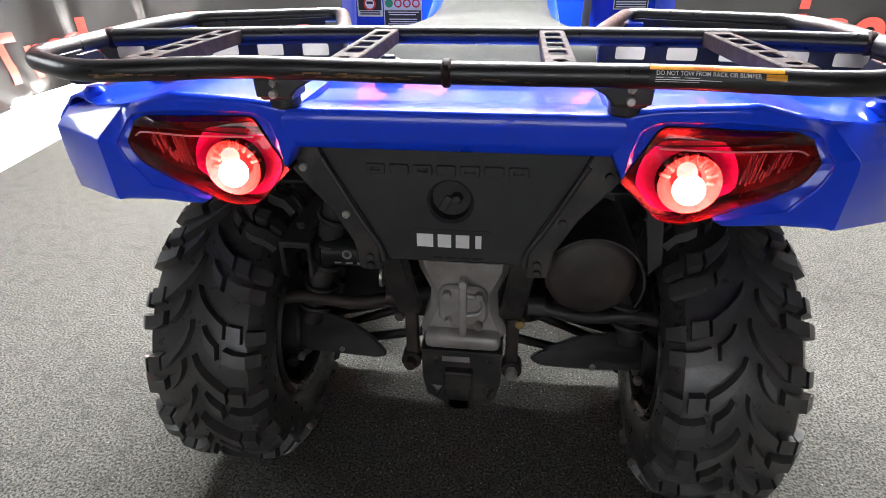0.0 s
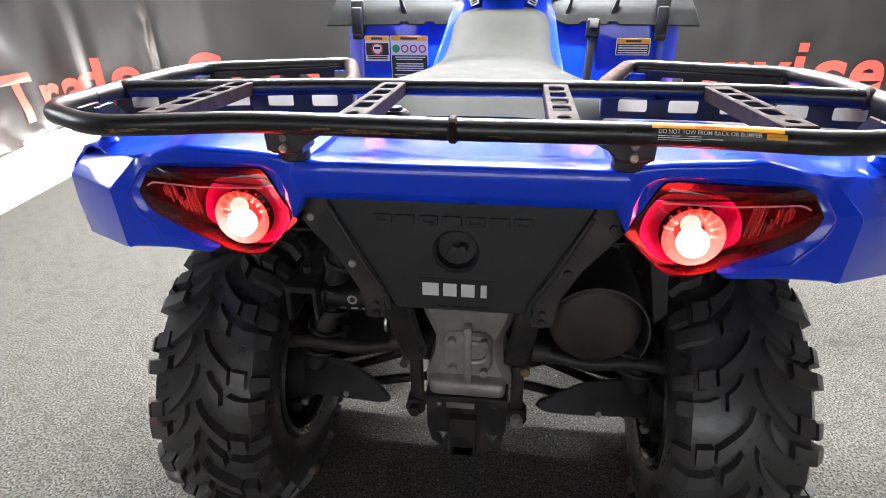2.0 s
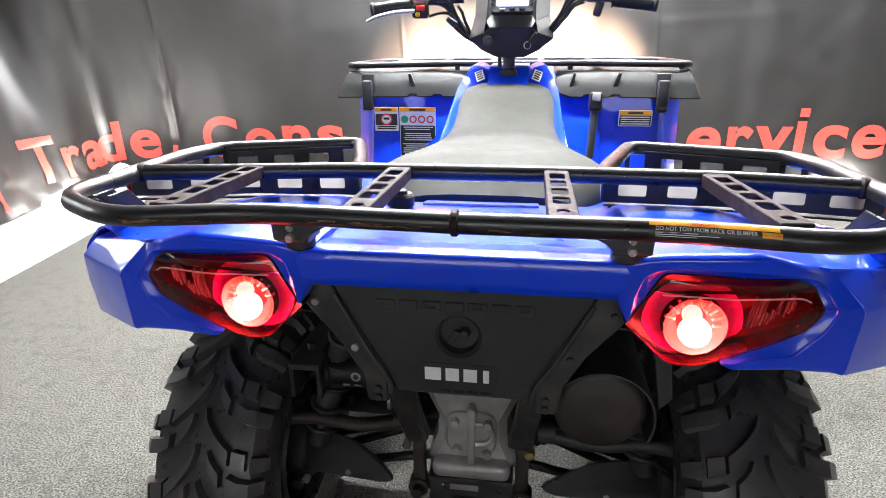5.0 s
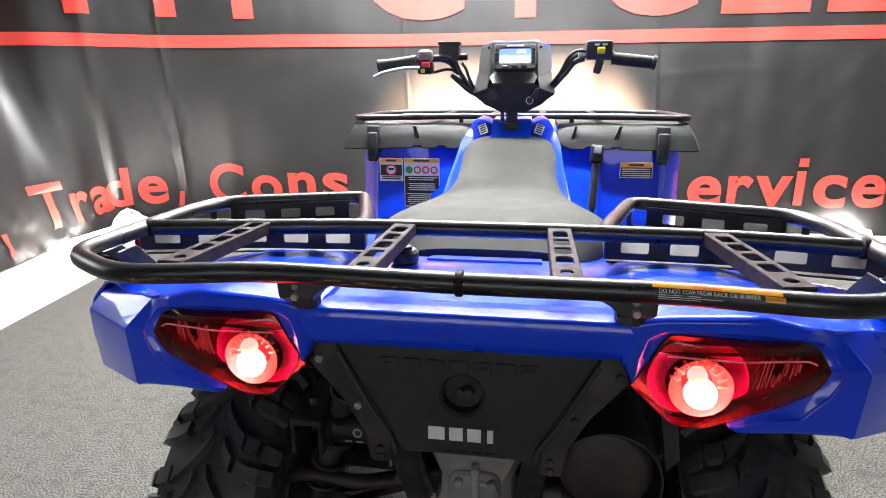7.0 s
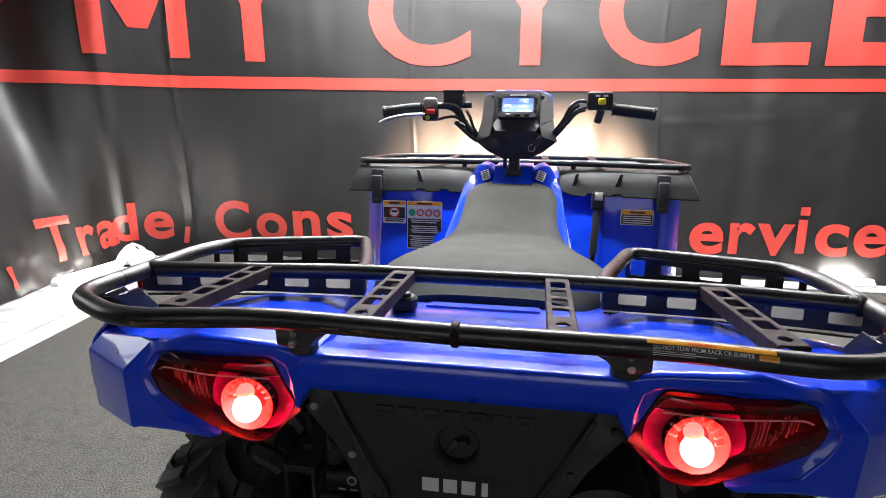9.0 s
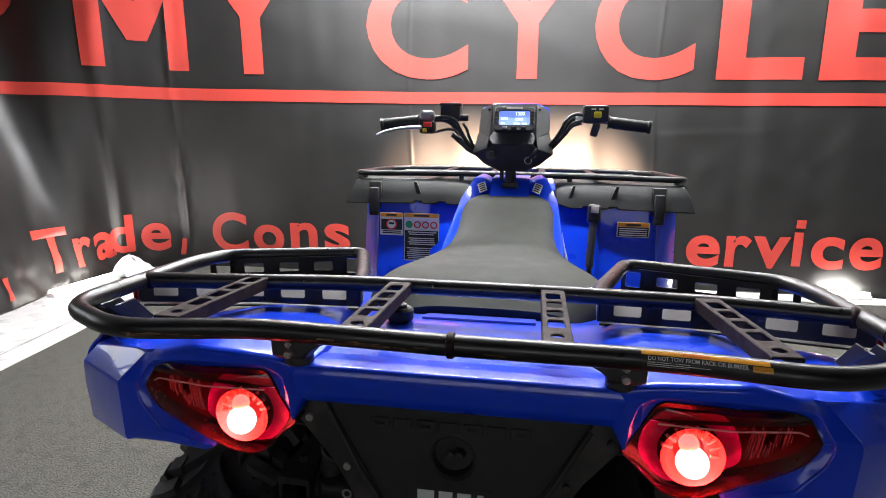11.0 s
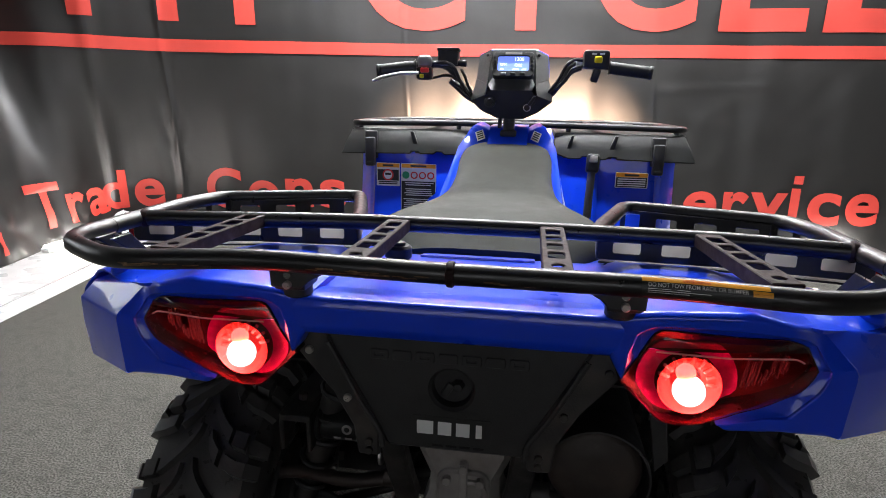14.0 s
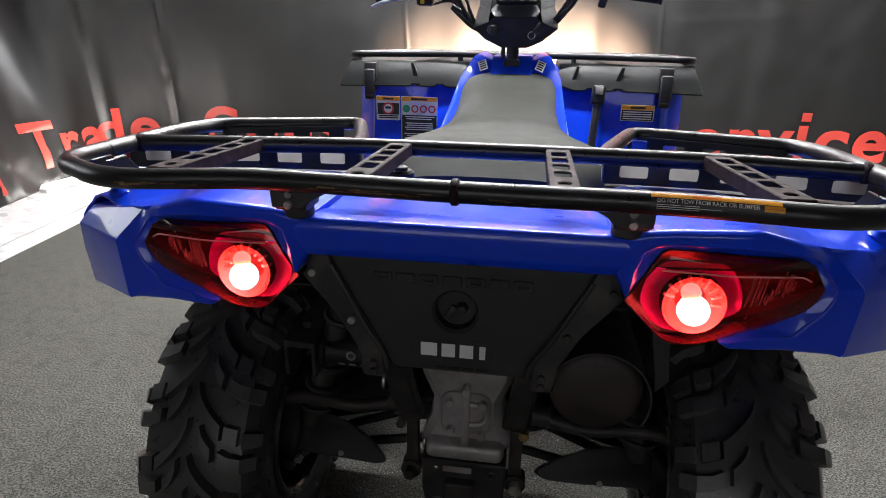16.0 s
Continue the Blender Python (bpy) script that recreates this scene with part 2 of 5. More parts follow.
def slab(outline, thick, at=(0, 0, 0), plane="XZ", bev=0.0015, holes=()):
    """A flat plate: an outline (a, b) in that plane with holes, given thickness along the third axis."""
    from mathutils.geometry import tessellate_polygon
    loops = [[Vector((a, b, 0)) for a, b in outline]] + [[Vector((a, b, 0)) for a, b in h] for h in holes]
    flat = [v for lp in loops for v in lp]
    bm = bmesh.new()
    lo = [bm.verts.new((v.x, v.y, -thick / 2)) for v in flat]
    hi = [bm.verts.new((v.x, v.y, thick / 2)) for v in flat]
    for tri in tessellate_polygon(loops):
        bm.faces.new([lo[i] for i in tri])
        bm.faces.new([hi[i] for i in reversed(tri)])
    k = 0
    for lp in loops:
        n = len(lp)
        for i in range(n):
            a, b = k + i, k + (i + 1) % n
            bm.faces.new((lo[a], lo[b], hi[b], hi[a]))
        k += n
    bmesh.ops.recalc_face_normals(bm, faces=bm.faces[:])
    if bev:
        es = [e for e in bm.edges if len(e.link_faces) == 2 and e.calc_face_angle(0) > 1.0]
        bmesh.ops.bevel(bm, geom=es, offset=min(bev, thick * 0.4), segments=1, affect="EDGES")
    if plane == "XZ":
        bm.transform(Matrix(((1, 0, 0, 0), (0, 0, 1, 0), (0, 1, 0, 0), (0, 0, 0, 1))))
    elif plane == "YZ":
        bm.transform(Matrix(((0, 0, 1, 0), (1, 0, 0, 0), (0, 1, 0, 0), (0, 0, 0, 1))))
    bm.transform(Matrix.Translation(at))
    return bm


def rect(cx, cy, w, h, r=0.0, n=3):
    if not r:
        return [(cx - w / 2, cy - h / 2), (cx + w / 2, cy - h / 2), (cx + w / 2, cy + h / 2), (cx - w / 2, cy + h / 2)]
    out = []
    for k, (sx, sy) in enumerate(((1, -1), (1, 1), (-1, 1), (-1, -1))):
        for i in range(n + 1):
            a = radians(-90 + 90 * k + 90 * i / n)
            out.append((cx + sx * (w / 2 - r) + r * math.cos(a), cy + sy * (h / 2 - r) + r * math.sin(a)))
    return out


def disc(cx, cy, r, n=16):
    return [(cx + r * math.cos(2 * math.pi * i / n), cy + r * math.sin(2 * math.pi * i / n)) for i in range(n)]


def sheet(fn, us, vs, thick=0.0):
    """A surface fn(u, v) over two lists of parameters."""
    bm = bmesh.new()
    g = [[bm.verts.new(fn(u, v)) for v in vs] for u in us]
    for i in range(len(us) - 1):
        for j in range(len(vs) - 1):
            bm.faces.new((g[i][j], g[i + 1][j], g[i + 1][j + 1], g[i][j + 1]))
    if thick:
        bmesh.ops.recalc_face_normals(bm, faces=bm.faces[:])
        bmesh.ops.solidify(bm, geom=bm.faces[:], thickness=thick)
    return bm


def lerp(table, x):
    """Smooth-ish lookup in rows of (x, value...)."""
    if x <= table[0][0]:
        return table[0][1:]
    for a, b in zip(table, table[1:]):
        if x <= b[0]:
            t = (x - a[0]) / (b[0] - a[0])
            return tuple(p + (q - p) * t for p, q in zip(a[1:], b[1:]))
    return table[-1][1:]


def frange(a, b, n):
    return [a + (b - a) * i / n for i in range(n + 1)]


def steps(t):
    t = max(0.0, min(1.0, t))
    return t * t * (3 - 2 * t)


def letters(text, height, bold=0.0, stretch=1.0):
    """A bmesh of flat words in the built-in font, starting at the origin in the XY plane, with capitals that high."""
    cu = bpy.data.curves.new("words", "FONT")
    cu.body, cu.size, cu.offset, cu.resolution_u = text, 1.0, bold, 6
    ob = bpy.data.objects.new("words", cu)
    scene.collection.objects.link(ob)
    me = bpy.data.meshes.new_from_object(ob.evaluated_get(bpy.context.evaluated_depsgraph_get()))
    bm = bmesh.new()
    bm.from_mesh(me)
    bpy.data.objects.remove(ob)
    bpy.data.curves.remove(cu)
    bpy.data.meshes.remove(me)
    k = height / 0.73
    bmesh.ops.scale(bm, vec=(k * stretch, k, 1), verts=bm.verts)
    return bm

# ---- the place ----
floor = tagged(part("floor", sheet(lambda u, v: (u, v, 0.0), frange(-5.0, 5.2, 40), frange(-4.5, 4.4, 40)), CARPET, label="dark grey short-pile carpet floor"),
               category="floor", kind="structure")
for nm, bmw in (("wall_north", box(10.4, 0.12, 2.9, (0.1, 4.46, 1.45), 0)), ("wall_south", join(box(3.30, 0.12, 2.9, (-3.45, -4.56, 1.45), 0), box(3.50, 0.12, 2.9, (3.55, -4.56, 1.45), 0), box(3.60, 0.12, 0.9, (0.0, -4.56, 0.45), 0), box(3.60, 0.12, 0.7, (0.0, -4.56, 2.55), 0))),
                ("wall_west", join(box(0.12, 3.70, 2.9, (-5.06, -2.65, 1.45), 0), box(0.12, 2.40, 2.9, (-5.06, 3.20, 1.45), 0), box(0.12, 2.80, 0.25, (-5.06, 0.60, 2.775), 0), box(0.12, 2.80, 1.45, (-5.06, 0.60, 0.725), 0))), ("wall_east", box(0.12, 8.9, 2.9, (5.26, -0.05, 1.45), 0))):
    tagged(part(nm, bmw, WALL, label="plain pale grey painted showroom wall"), category="wall", kind="structure")
tagged(part("ceiling", box(10.4, 9.0, 0.1, (0.1, -0.05, CEIL + 0.06), 0), CEILM, label="plain grey showroom ceiling"), category="ceiling", kind="structure")


# unseen high window added in the west wall; the fender facets mirror its glow
win = tagged(new("fill_window_1"), "unseen high framed window added to whiten the fender facets", "window", kind="structure")
for wy in (-0.77, 0.60, 1.97):
    part("window_frame", box(0.06, 0.06, 1.20, (-5.06, wy, 2.05), 0.004), PLASTIC, win)
for wz in (1.48, 2.62):
    part("window_frame", box(0.06, 2.80, 0.06, (-5.06, 0.60, wz), 0.004), PLASTIC, win)
for wy in (-0.085, 1.285):
    part("pane", box(0.008, 1.31, 1.08, (-5.06, wy, 2.05), 0), CLEAR, win).visible_shadow = False
tagged(part("backdrop", box(0.02, 4.2, 1.9, (-5.5, 0.60, 2.05), 0), WEST_FILL, label="glowing panel added behind the high west window"), category="backdrop", kind="structure")

# unseen window added in the south wall to light the bike's rear faces
win = tagged(new("fill_window_2"), "unseen framed window added behind the bike as rear fill light", "window", kind="structure")
for wx in (-1.77, 0.0, 1.77):
    part("window_frame", box(0.06, 0.06, 1.30, (wx, -4.56, 1.55), 0.004), PLASTIC, win)
for wz in (0.93, 2.17):
    part("window_frame", box(3.60, 0.06, 0.06, (0.0, -4.56, wz), 0.004), PLASTIC, win)
for wx in (-0.885, 0.885):
    part("pane", box(1.71, 0.008, 1.18, (wx, -4.56, 1.55), 0), CLEAR, win).visible_shadow = False
tagged(part("backdrop", box(5.0, 0.02, 1.9, (0.0, -5.0, 1.55), 0), SOUTH_FILL, label="glowing fill panel added behind the south window"), category="backdrop", kind="structure")


def ceiling_light(x, y, along, wide):
    ob = thing("ceiling_light", pose(x, y, CEIL, 0, 0, 0 if along else 90), "long white LED ceiling light, switched on", "ceiling light", "ceiling lights")
    part("housing", box(2.5, wide + 0.04, 0.05, (0, 0, -0.025), 0.004), LABEL, ob)
    part("diffuser", box(2.4, wide, 0.02, (0, 0, -0.061), 0.006), LED, ob)
    return ob


for sx, sy, along, _, wide in STRIPS:
    ceiling_light(sx, sy, along, wide)


# the banner hangs from near the ceiling to the floor: rows of (s, top x, top y, foot x, foot y)
HANG = [(-5.1, -3.90, 1.20, -2.95, 1.10), (-4.1, -3.75, 2.30, -3.10, 2.15), (-3.65, -3.62, 2.80, -3.22, 2.70), (-3.35, -3.28, 2.92, -3.25, 3.05),
        (-3.08, -3.05, 3.08, -3.25, 3.40), (-2.65, -2.65, 3.35, -2.80, 3.66), (-1.86, -1.86, 3.50, -1.90, 3.72), (-0.9, -0.90, 3.67, -0.90, 3.72),
        (0.9, 0.90, 3.70, 0.90, 3.72), (5.0, 5.00, 3.75, 5.00, 3.80)]


def hang(s):
    i = max(k for k in range(len(HANG) - 1) if HANG[k][0] <= s or k == 0)
    rows = [np.array(HANG[max(0, min(len(HANG) - 1, k))]) for k in (i - 1, i, i + 1, i + 2)]
    d = rows[2][0] - rows[1][0]
    t = (s - rows[1][0]) / d
    m1 = (rows[2] - rows[0]) / (rows[2][0] - rows[0][0]) * d
    m2 = (rows[3] - rows[1]) / (rows[3][0] - rows[1][0]) * d
    return (2 * t**3 - 3 * t * t + 1) * rows[1] + (t**3 - 2 * t * t + t) * m1 + (3 * t * t - 2 * t**3) * rows[2] + (t**3 - t * t) * m2


def banner_at(s, z, out=0.0):
    r = hang(s)
    k = z / 1.44
    x, y = r[3] + (r[1] - r[3]) * k, r[4] + (r[2] - r[4]) * k
    a, b = hang(s - 0.03), hang(s + 0.03)
    d = Vector((b[3] - a[3] + (b[1] - b[3] - a[1] + a[3]) * k, b[4] - a[4] + (b[2] - b[4] - a[2] + a[4]) * k, 0)).normalized()
    n = Vector((d.y, -d.x, 0))
    low = 1 - min(1, max(0, z) / 0.5)
    w = 0.010 * noise.noise((s * 2.2, z * 0.5, 0.3)) + 0.006 * noise.noise((s * 5.5, z * 1.4, 5.3))
    w += 0.03 * low * noise.noise((s * 6, z * 4, 2.2))
    corner = steps((-2.75 - s) / 0.3)
    w += corner * (0.030 * low * noise.noise((s * 13, z * 9, 7.7)) + 0.030 * low * abs(noise.noise((s * 9 + z * 7, z * 3 - s * 4, 1.1))) + 0.009 * noise.noise((s * 10, z * 2.5, 3.3)) + 0.012 * low * abs(noise.noise((s * 17 - z * 9, z * 6 + s * 5, 9.4))))
    w += 0.004 * noise.noise((s * 1.7 + 4, z * 4 + s, 8.8)) + 0.004 * noise.noise((s * 7, z * 0.6, 12.1))
    right = steps((s - 0.9) / 0.6)
    w += right * (0.016 * noise.noise(((s - 0.85 * z) * 2.0, z * 0.25, 21.0)) + 0.004 * noise.noise(((s - 0.85 * z) * 6.0, z * 0.5, 31.0)))
    w += 0.005 * math.exp(-((z - 1.19 + 0.02 * math.sin(2.5 * s)) / 0.02) ** 2) * steps((s - 0.8) / 0.2) * steps((2.0 - s) / 0.4)
    w += 0.004 * steps((-2.2 - s) / 0.3) * noise.noise((s * 22, z * 9, 41.0)) * math.exp(-((s + 2.66) / 0.10) ** 2) * 2.5
    for c, amp, wid in ((-3.08, 0.030, 0.05), (-2.66, 0.012, 0.03), (-2.655, 0.005, 0.009), (-0.9, 0.004, 0.012), (0.905, 0.004, 0.012), (2.2, 0.012, 0.10), (1.5, -0.010, 0.12)):
        w += amp * math.exp(-((s - c - 0.02 * math.sin(3 * z)) / wid) ** 2)
    return Vector((x, y, z)) + n * (w + out)


ss = sorted(frange(-5.1, 5.0, 420) + frange(-3.25, -2.9, 14) + frange(-2.72, -2.60, 18) + frange(-0.98, -0.82, 12) + frange(0.82, 0.99, 12))
ss = [a for a, b in zip(ss, ss[1:]) if b - a > 0.003] + [5.0]
DZ = 0.045  # the foot of the banner and the wheels stand this much above their own zero
banner = tagged(part("banner", sheet(lambda s, z: banner_at(s, z), ss, frange(DZ, 2.62, 96), 0.002), VINYL, angle=80, m=pose(0, 0, -DZ)),
                "black vinyl banner with red lettering hung round the showroom corner", "banner")


def on_banner(name, bm, s0, s1, z0, z1, label):
    xs, ys = [v.co.x for v in bm.verts], [v.co.y for v in bm.verts]
    x0, x1 = min(xs), max(xs)
    k = (s1 - s0) / (x1 - x0)
    for v in bm.verts:
        v.co = ((v.co.x - x0) * k + s0, 0, z0 + v.co.y * (z1 - z0))
    step = 0.025
    for i in range(1, int((s1 - s0) / step) + 1):
        g = bm.verts[:] + bm.edges[:] + bm.faces[:]
        bmesh.ops.bisect_plane(bm, geom=g, plane_co=(s0 + i * step, 0, 0), plane_no=(1, 0, 0))
    lo, hi = min(v.co.z for v in bm.verts), max(v.co.z for v in bm.verts)
    for i in range(1, int((hi - lo) / 0.05) + 1):
        g = bm.verts[:] + bm.edges[:] + bm.faces[:]
        bmesh.ops.bisect_plane(bm, geom=g, plane_co=(0, 0, lo + i * 0.05), plane_no=(0, 0, 1))
    for v in bm.verts:
        v.co = banner_at(v.co.x, v.co.z, 0.011)
    part(name, bm, REDVINYL, banner, label, angle=80)


def glyph(ch):
    if ch == "M":  # wide, with a short middle
        bm = bmesh.new()
        for o in (((0, 0), (0.19, 0), (0.19, 1), (0, 1)), ((0.71, 0), (0.90, 0), (0.90, 1), (0.71, 1)), ((0.19, 0.62), (0.37, 0.25), (0.45, 0.58), (0.28, 1), (0.19, 1)),
                  ((0.71, 0.62), (0.71, 1), (0.62, 1), (0.45, 0.58), (0.53, 0.25)), ((0.37, 0.25), (0.53, 0.25), (0.45, 0.58))):
            bm.faces.new([bm.verts.new((a, b, 0)) for a, b in o])
        bmesh.ops.remove_doubles(bm, verts=bm.verts, dist=1e-5)
        return bm
    if ch in ",i":  # straight-sided comma; stem with a square dot
        bm = bmesh.new()
        for o in {",": (((0, -0.2), (0.62, -0.2), (1, 0.22), (0.35, 0.22)),), "i": (((0, 0), (0.9, 0), (0.9, 0.75), (0, 0.75)), ((0.06, 0.84), (1, 0.84), (1, 1.02), (0.06, 1.02)))}[ch]:
            bm.faces.new([bm.verts.new((a, b, 0)) for a, b in o])
        return bm
    return letters(ch, 1.0, 0.028)


# lower line of words: (letter, from s, to s, baseline)
for ch, s0, s1, zb in (("T", -3.735, -3.475, 0.165), ("r", -3.45, -3.31, 0.168), ("a", -3.285, -3.125, 0.178), ("d", -3.165, -2.985, 0.205),
                       ("e", -2.945, -2.765, 0.205), (",", -2.715, -2.655, 0.215), ("C", -2.47, -2.205, 0.19), ("o", -2.16, -1.92, 0.20),
                       ("n", -1.87, -1.655, 0.225), ("s", -1.60, -1.39, 0.225), (",", -4.06, -3.99, 0.16),
                       ("e", 1.19, 1.43, 0.237), ("r", 1.47, 1.645, 0.242), ("v", 1.655, 1.91, 0.247), ("i", 1.93, 2.0, 0.252), ("c", 2.055, 2.265, 0.257), ("e", 2.30, 2.53, 0.262)):
    h = 0.335 if s0 > -3 else 0.31
    on_banner("letter", glyph(ch), s0, s1, zb, zb + h, "red printed letter")
# upper line
for ch, s0, s1, zb, h in (("M", -3.175, -2.53, 1.600, 0.75), ("Y", -2.395, -1.715, 1.615, 0.75), ("C", -1.225, -0.47, 1.607, 0.75), ("Y", -0.38, 0.31, 1.603, 0.75),
                          ("C", 0.435, 1.125, 1.602, 0.75), ("L", 1.28, 1.845, 1.597, 0.75), ("E", 1.95, 2.55, 1.592, 0.75), ("P", -3.93, -3.46, 1.57, 0.80)):
    on_banner("letter", glyph(ch), s0, s1, zb, zb + h, "large red printed letter")
st = bmesh.new()
for a, b in zip(frange(-5.05, 4.95, 1)[:-1], frange(-5.05, 4.95, 1)[1:]):
    st.faces.new([st.verts.new(p) for p in ((a, 0, 0), (b, 0, 0), (b, 1, 0), (a, 1, 0))])
on_banner("stripe", st, -5.05, 4.95, 1.392, 1.478, "red printed stripe")

# white boards laid on the carpet along the foot of the banner


def foot_strip(s0, s1, n, inner, outer, name, label):
    def fn(s, v):
        r, a, b = hang(s), hang(s - 0.05), hang(s + 0.05)
        d = Vector((b[3] - a[3], b[4] - a[4])).normalized()
        off = inner + (outer - inner) * v
        return (r[3] + d.y * off, r[4] - d.x * off, 0.006)
    return tagged(part(name, sheet(fn, frange(s0, s1, n), frange(0, 1, 4), 0.005), WHITEFLOOR, label=label), category="floor board")


foot_strip(-5.0, -3.35, 30, 0.03, 0.50, "floor_board", "white glossy floor board lying along the banner foot")
foot_strip(-5.0, -3.35, 30, 0.515, 0.66, "floor_board", "narrow white floor board beside the wide board")
foot_strip(1.2, 4.9, 30, 0.05, 0.24, "floor_board", "white glossy floor board at the back banner foot")


def floor_light(x, y, rz, length):
    ob = thing("floor_light", pose(x, y, 0.008, 0, 0, rz), "white LED floor light bar glowing at the banner foot", "floor light", "floor lights")
    part("housing", box(length, 0.06, 0.03, (0, 0, 0.015), 0.004), LABEL, ob)
    part("diffuser", box(length - 0.02, 0.045, 0.016, (0, 0, 0.039), 0.006), FLOORLED, ob)
    return ob


floor_light(-3.07, 2.78, 87, 0.60)
floor_light(2.30, 3.66, 0, 0.30)

# crumpled white cloth in the corner


def cloth_fn(u, v):
    fold = 1 + 0.55 * noise.noise((math.cos(u) * 2.6, math.sin(u) * 2.6, v * 1.2)) + 0.25 * noise.noise((math.cos(u) * 7, math.sin(u) * 7, v * 3 + 5))
    r = 0.16 * (1 - v) ** 0.65 * fold
    return (r * math.cos(u) * 0.8 + 0.02 * v, r * math.sin(u) - 0.04 * v, 0.15 * v * (1 + 0.2 * noise.noise((u, v * 3, 4))) + 0.012 + 0.03 * math.sin(5 * u) * v * (1 - v))


tagged(part("cloth", sheet(cloth_fn, frange(0, 2 * math.pi, 56), frange(0, 1, 22)), CLOTH, m=pose(-3.05, 3.24, 0.0)), "crumpled white cloth heaped at the banner foot", "cloth")

# ---- the quad bike ----
bike = thing("quad_bike", pose(0, 0.6, 0), "bright blue quad bike with black racks and lit tail lights", "quad bike")


def bp(name, bm, material, parent=None, label="", angle=35):
    """A part of the bike; its mesh is given in the place's own axes."""
    return part(name, moved(bm, pose(0, -0.6, -DZ)), material, parent or bike, label, angle=angle)


# rear fender
RY = -0.195  # the rear face


def top_z(x, y):
    ax = abs(x)
    z = 0.843 + 0.016 * steps((ax - 0.17) / 0.08) - 0.20 * max(0, ax - 0.33) - 0.6 * max(0, ax - 0.55)
    z -= 0.045 * steps((y - 0.02) / 0.25) * (1 - steps((ax - 0.22) / 0.05)) + 0.062 * steps((y - 0.02) / 0.09) * steps((ax - 0.22) / 0.05)
    z -= 0.02 * steps((y - 0.1) / 0.35)
    z += 0.016 * steps((y + 0.125) / 0.04) * steps((ax - 0.42) / 0.05) * (1 - steps((y + 0.02) / 0.08))
    return z


def top_fn(x, y):
    y = max(y, RY + 0.03 + 0.62 * max(0, abs(x) - 0.41))
    return (x, y, top_z(x, y))


deck = sheet(top_fn, sorted(frange(-0.575, 0.575, 58)), frange(RY + 0.018, 0.52, 30), 0.004)
side_l = sheet(lambda y, v: (-1 * (0.572 + 0.02 * math.sin(v * 3.1)), y, top_z(0.572, y) - 0.10 * v * (0.6 + 0.4 * steps((y + 0.1) / 0.3))), frange(RY + 0.13, 0.52, 20), frange(0, 1, 6), 0.004)
side_r = sheet(lambda y, v: (1 * (0.572 + 0.02 * math.sin(v * 3.1)), y, top_z(0.572, y) - 0.10 * v * (0.6 + 0.4 * steps((y + 0.1) / 0.3))), frange(RY + 0.13, 0.52, 20), frange(0, 1, 6), 0.004)
# the band between the lamps: a rounded profile run across
BAND = [(p.x, p.y) for p in rounded([(0.06, 0.846, 0), (0.030, 0.850, 0), (0.004, 0.850, 0), (0.0, 0.838, 0), (0.002, 0.812, 0), (0.010, 0.800, 0), (0.05, 0.80, 0)], 0.005, 6)]
band = sheet(lambda x, k: (x, RY + BAND[k][0], BAND[k][1]), frange(-0.215, 0.215, 20), range(len(BAND)), 0.003)
LAMP_C = (0.305, 0.778)
# outline of the lamp's surround and of the opening for the lens
POD = [(0.176, 0.815), (0.178, 0.853), (0.233, 0.861), (0.33, 0.866), (0.416, 0.842), (0.457, 0.796), (0.450, 0.713), (0.38, 0.721), (0.317, 0.722), (0.310, 0.728), (0.287, 0.735), (0.266, 0.730),
       (0.249, 0.733), (0.221, 0.757), (0.198, 0.775)]
HOLE = [(0.416, 0.793), (0.402, 0.822), (0.378, 0.833), (0.300, 0.837), (0.233, 0.839), (0.219, 0.812), (0.200, 0.777), (0.195, 0.772), (0.217, 0.751), (0.246, 0.722), (0.265, 0.718), (0.287, 0.721),
        (0.328, 0.742), (0.360, 0.752), (0.400, 0.770)]


def around(outline, n, radius):
    """n points of a rounded outline, by even turns about the lamp's centre."""
    pts = rounded([(a, b, 0) for a, b in outline] + [(*outline[0], 0), (*outline[1], 0)], radius, 4)
    out = []
    for i in range(n):
        a = 2 * math.pi * i / n
        d = Vector((math.cos(a), math.sin(a), 0))
        best = None
        for p, q in zip(pts, pts[1:]):
            e = q - p
            den = d.x * e.y - d.y * e.x
            if abs(den) < 1e-9:
                continue
            w = Vector((p.x - LAMP_C[0], p.y - LAMP_C[1], 0))
            t, u = (w.x * e.y - w.y * e.x) / den, (w.x * d.y - w.y * d.x) / den
            if t > 0 and -1e-6 <= u <= 1 + 1e-6 and (best is None or t > best):
                best = t
        out.append((LAMP_C[0] + d.x * best, LAMP_C[1] + d.y * best))
    return out


N = 240
POD_O, POD_I = around(POD, N, 0.008), around(HOLE, N, 0.010)


def face_y(x, z):
    return RY + 0.19 * max(0, x - 0.32) + 0.35 * max(0, 0.2 - x) + 0.10 * max(0, 0.80 - z) * steps((0.36 - x) / 0.1) + 0.6 * max(0, z - 0.80) * steps((x - 0.375) / 0.05)


# corners of the two flat facets that turn the corner (x, y, z)
OUTER = [(0.416, face_y(0.416, 0.842), 0.842), (0.546, -0.093, 0.818), (0.565, -0.103, 0.794), (0.580, -0.085, 0.750), (0.567, -0.092, 0.697), (0.450, face_y(0.450, 0.713), 0.713), (0.457, face_y(0.457, 0.796), 0.796)]


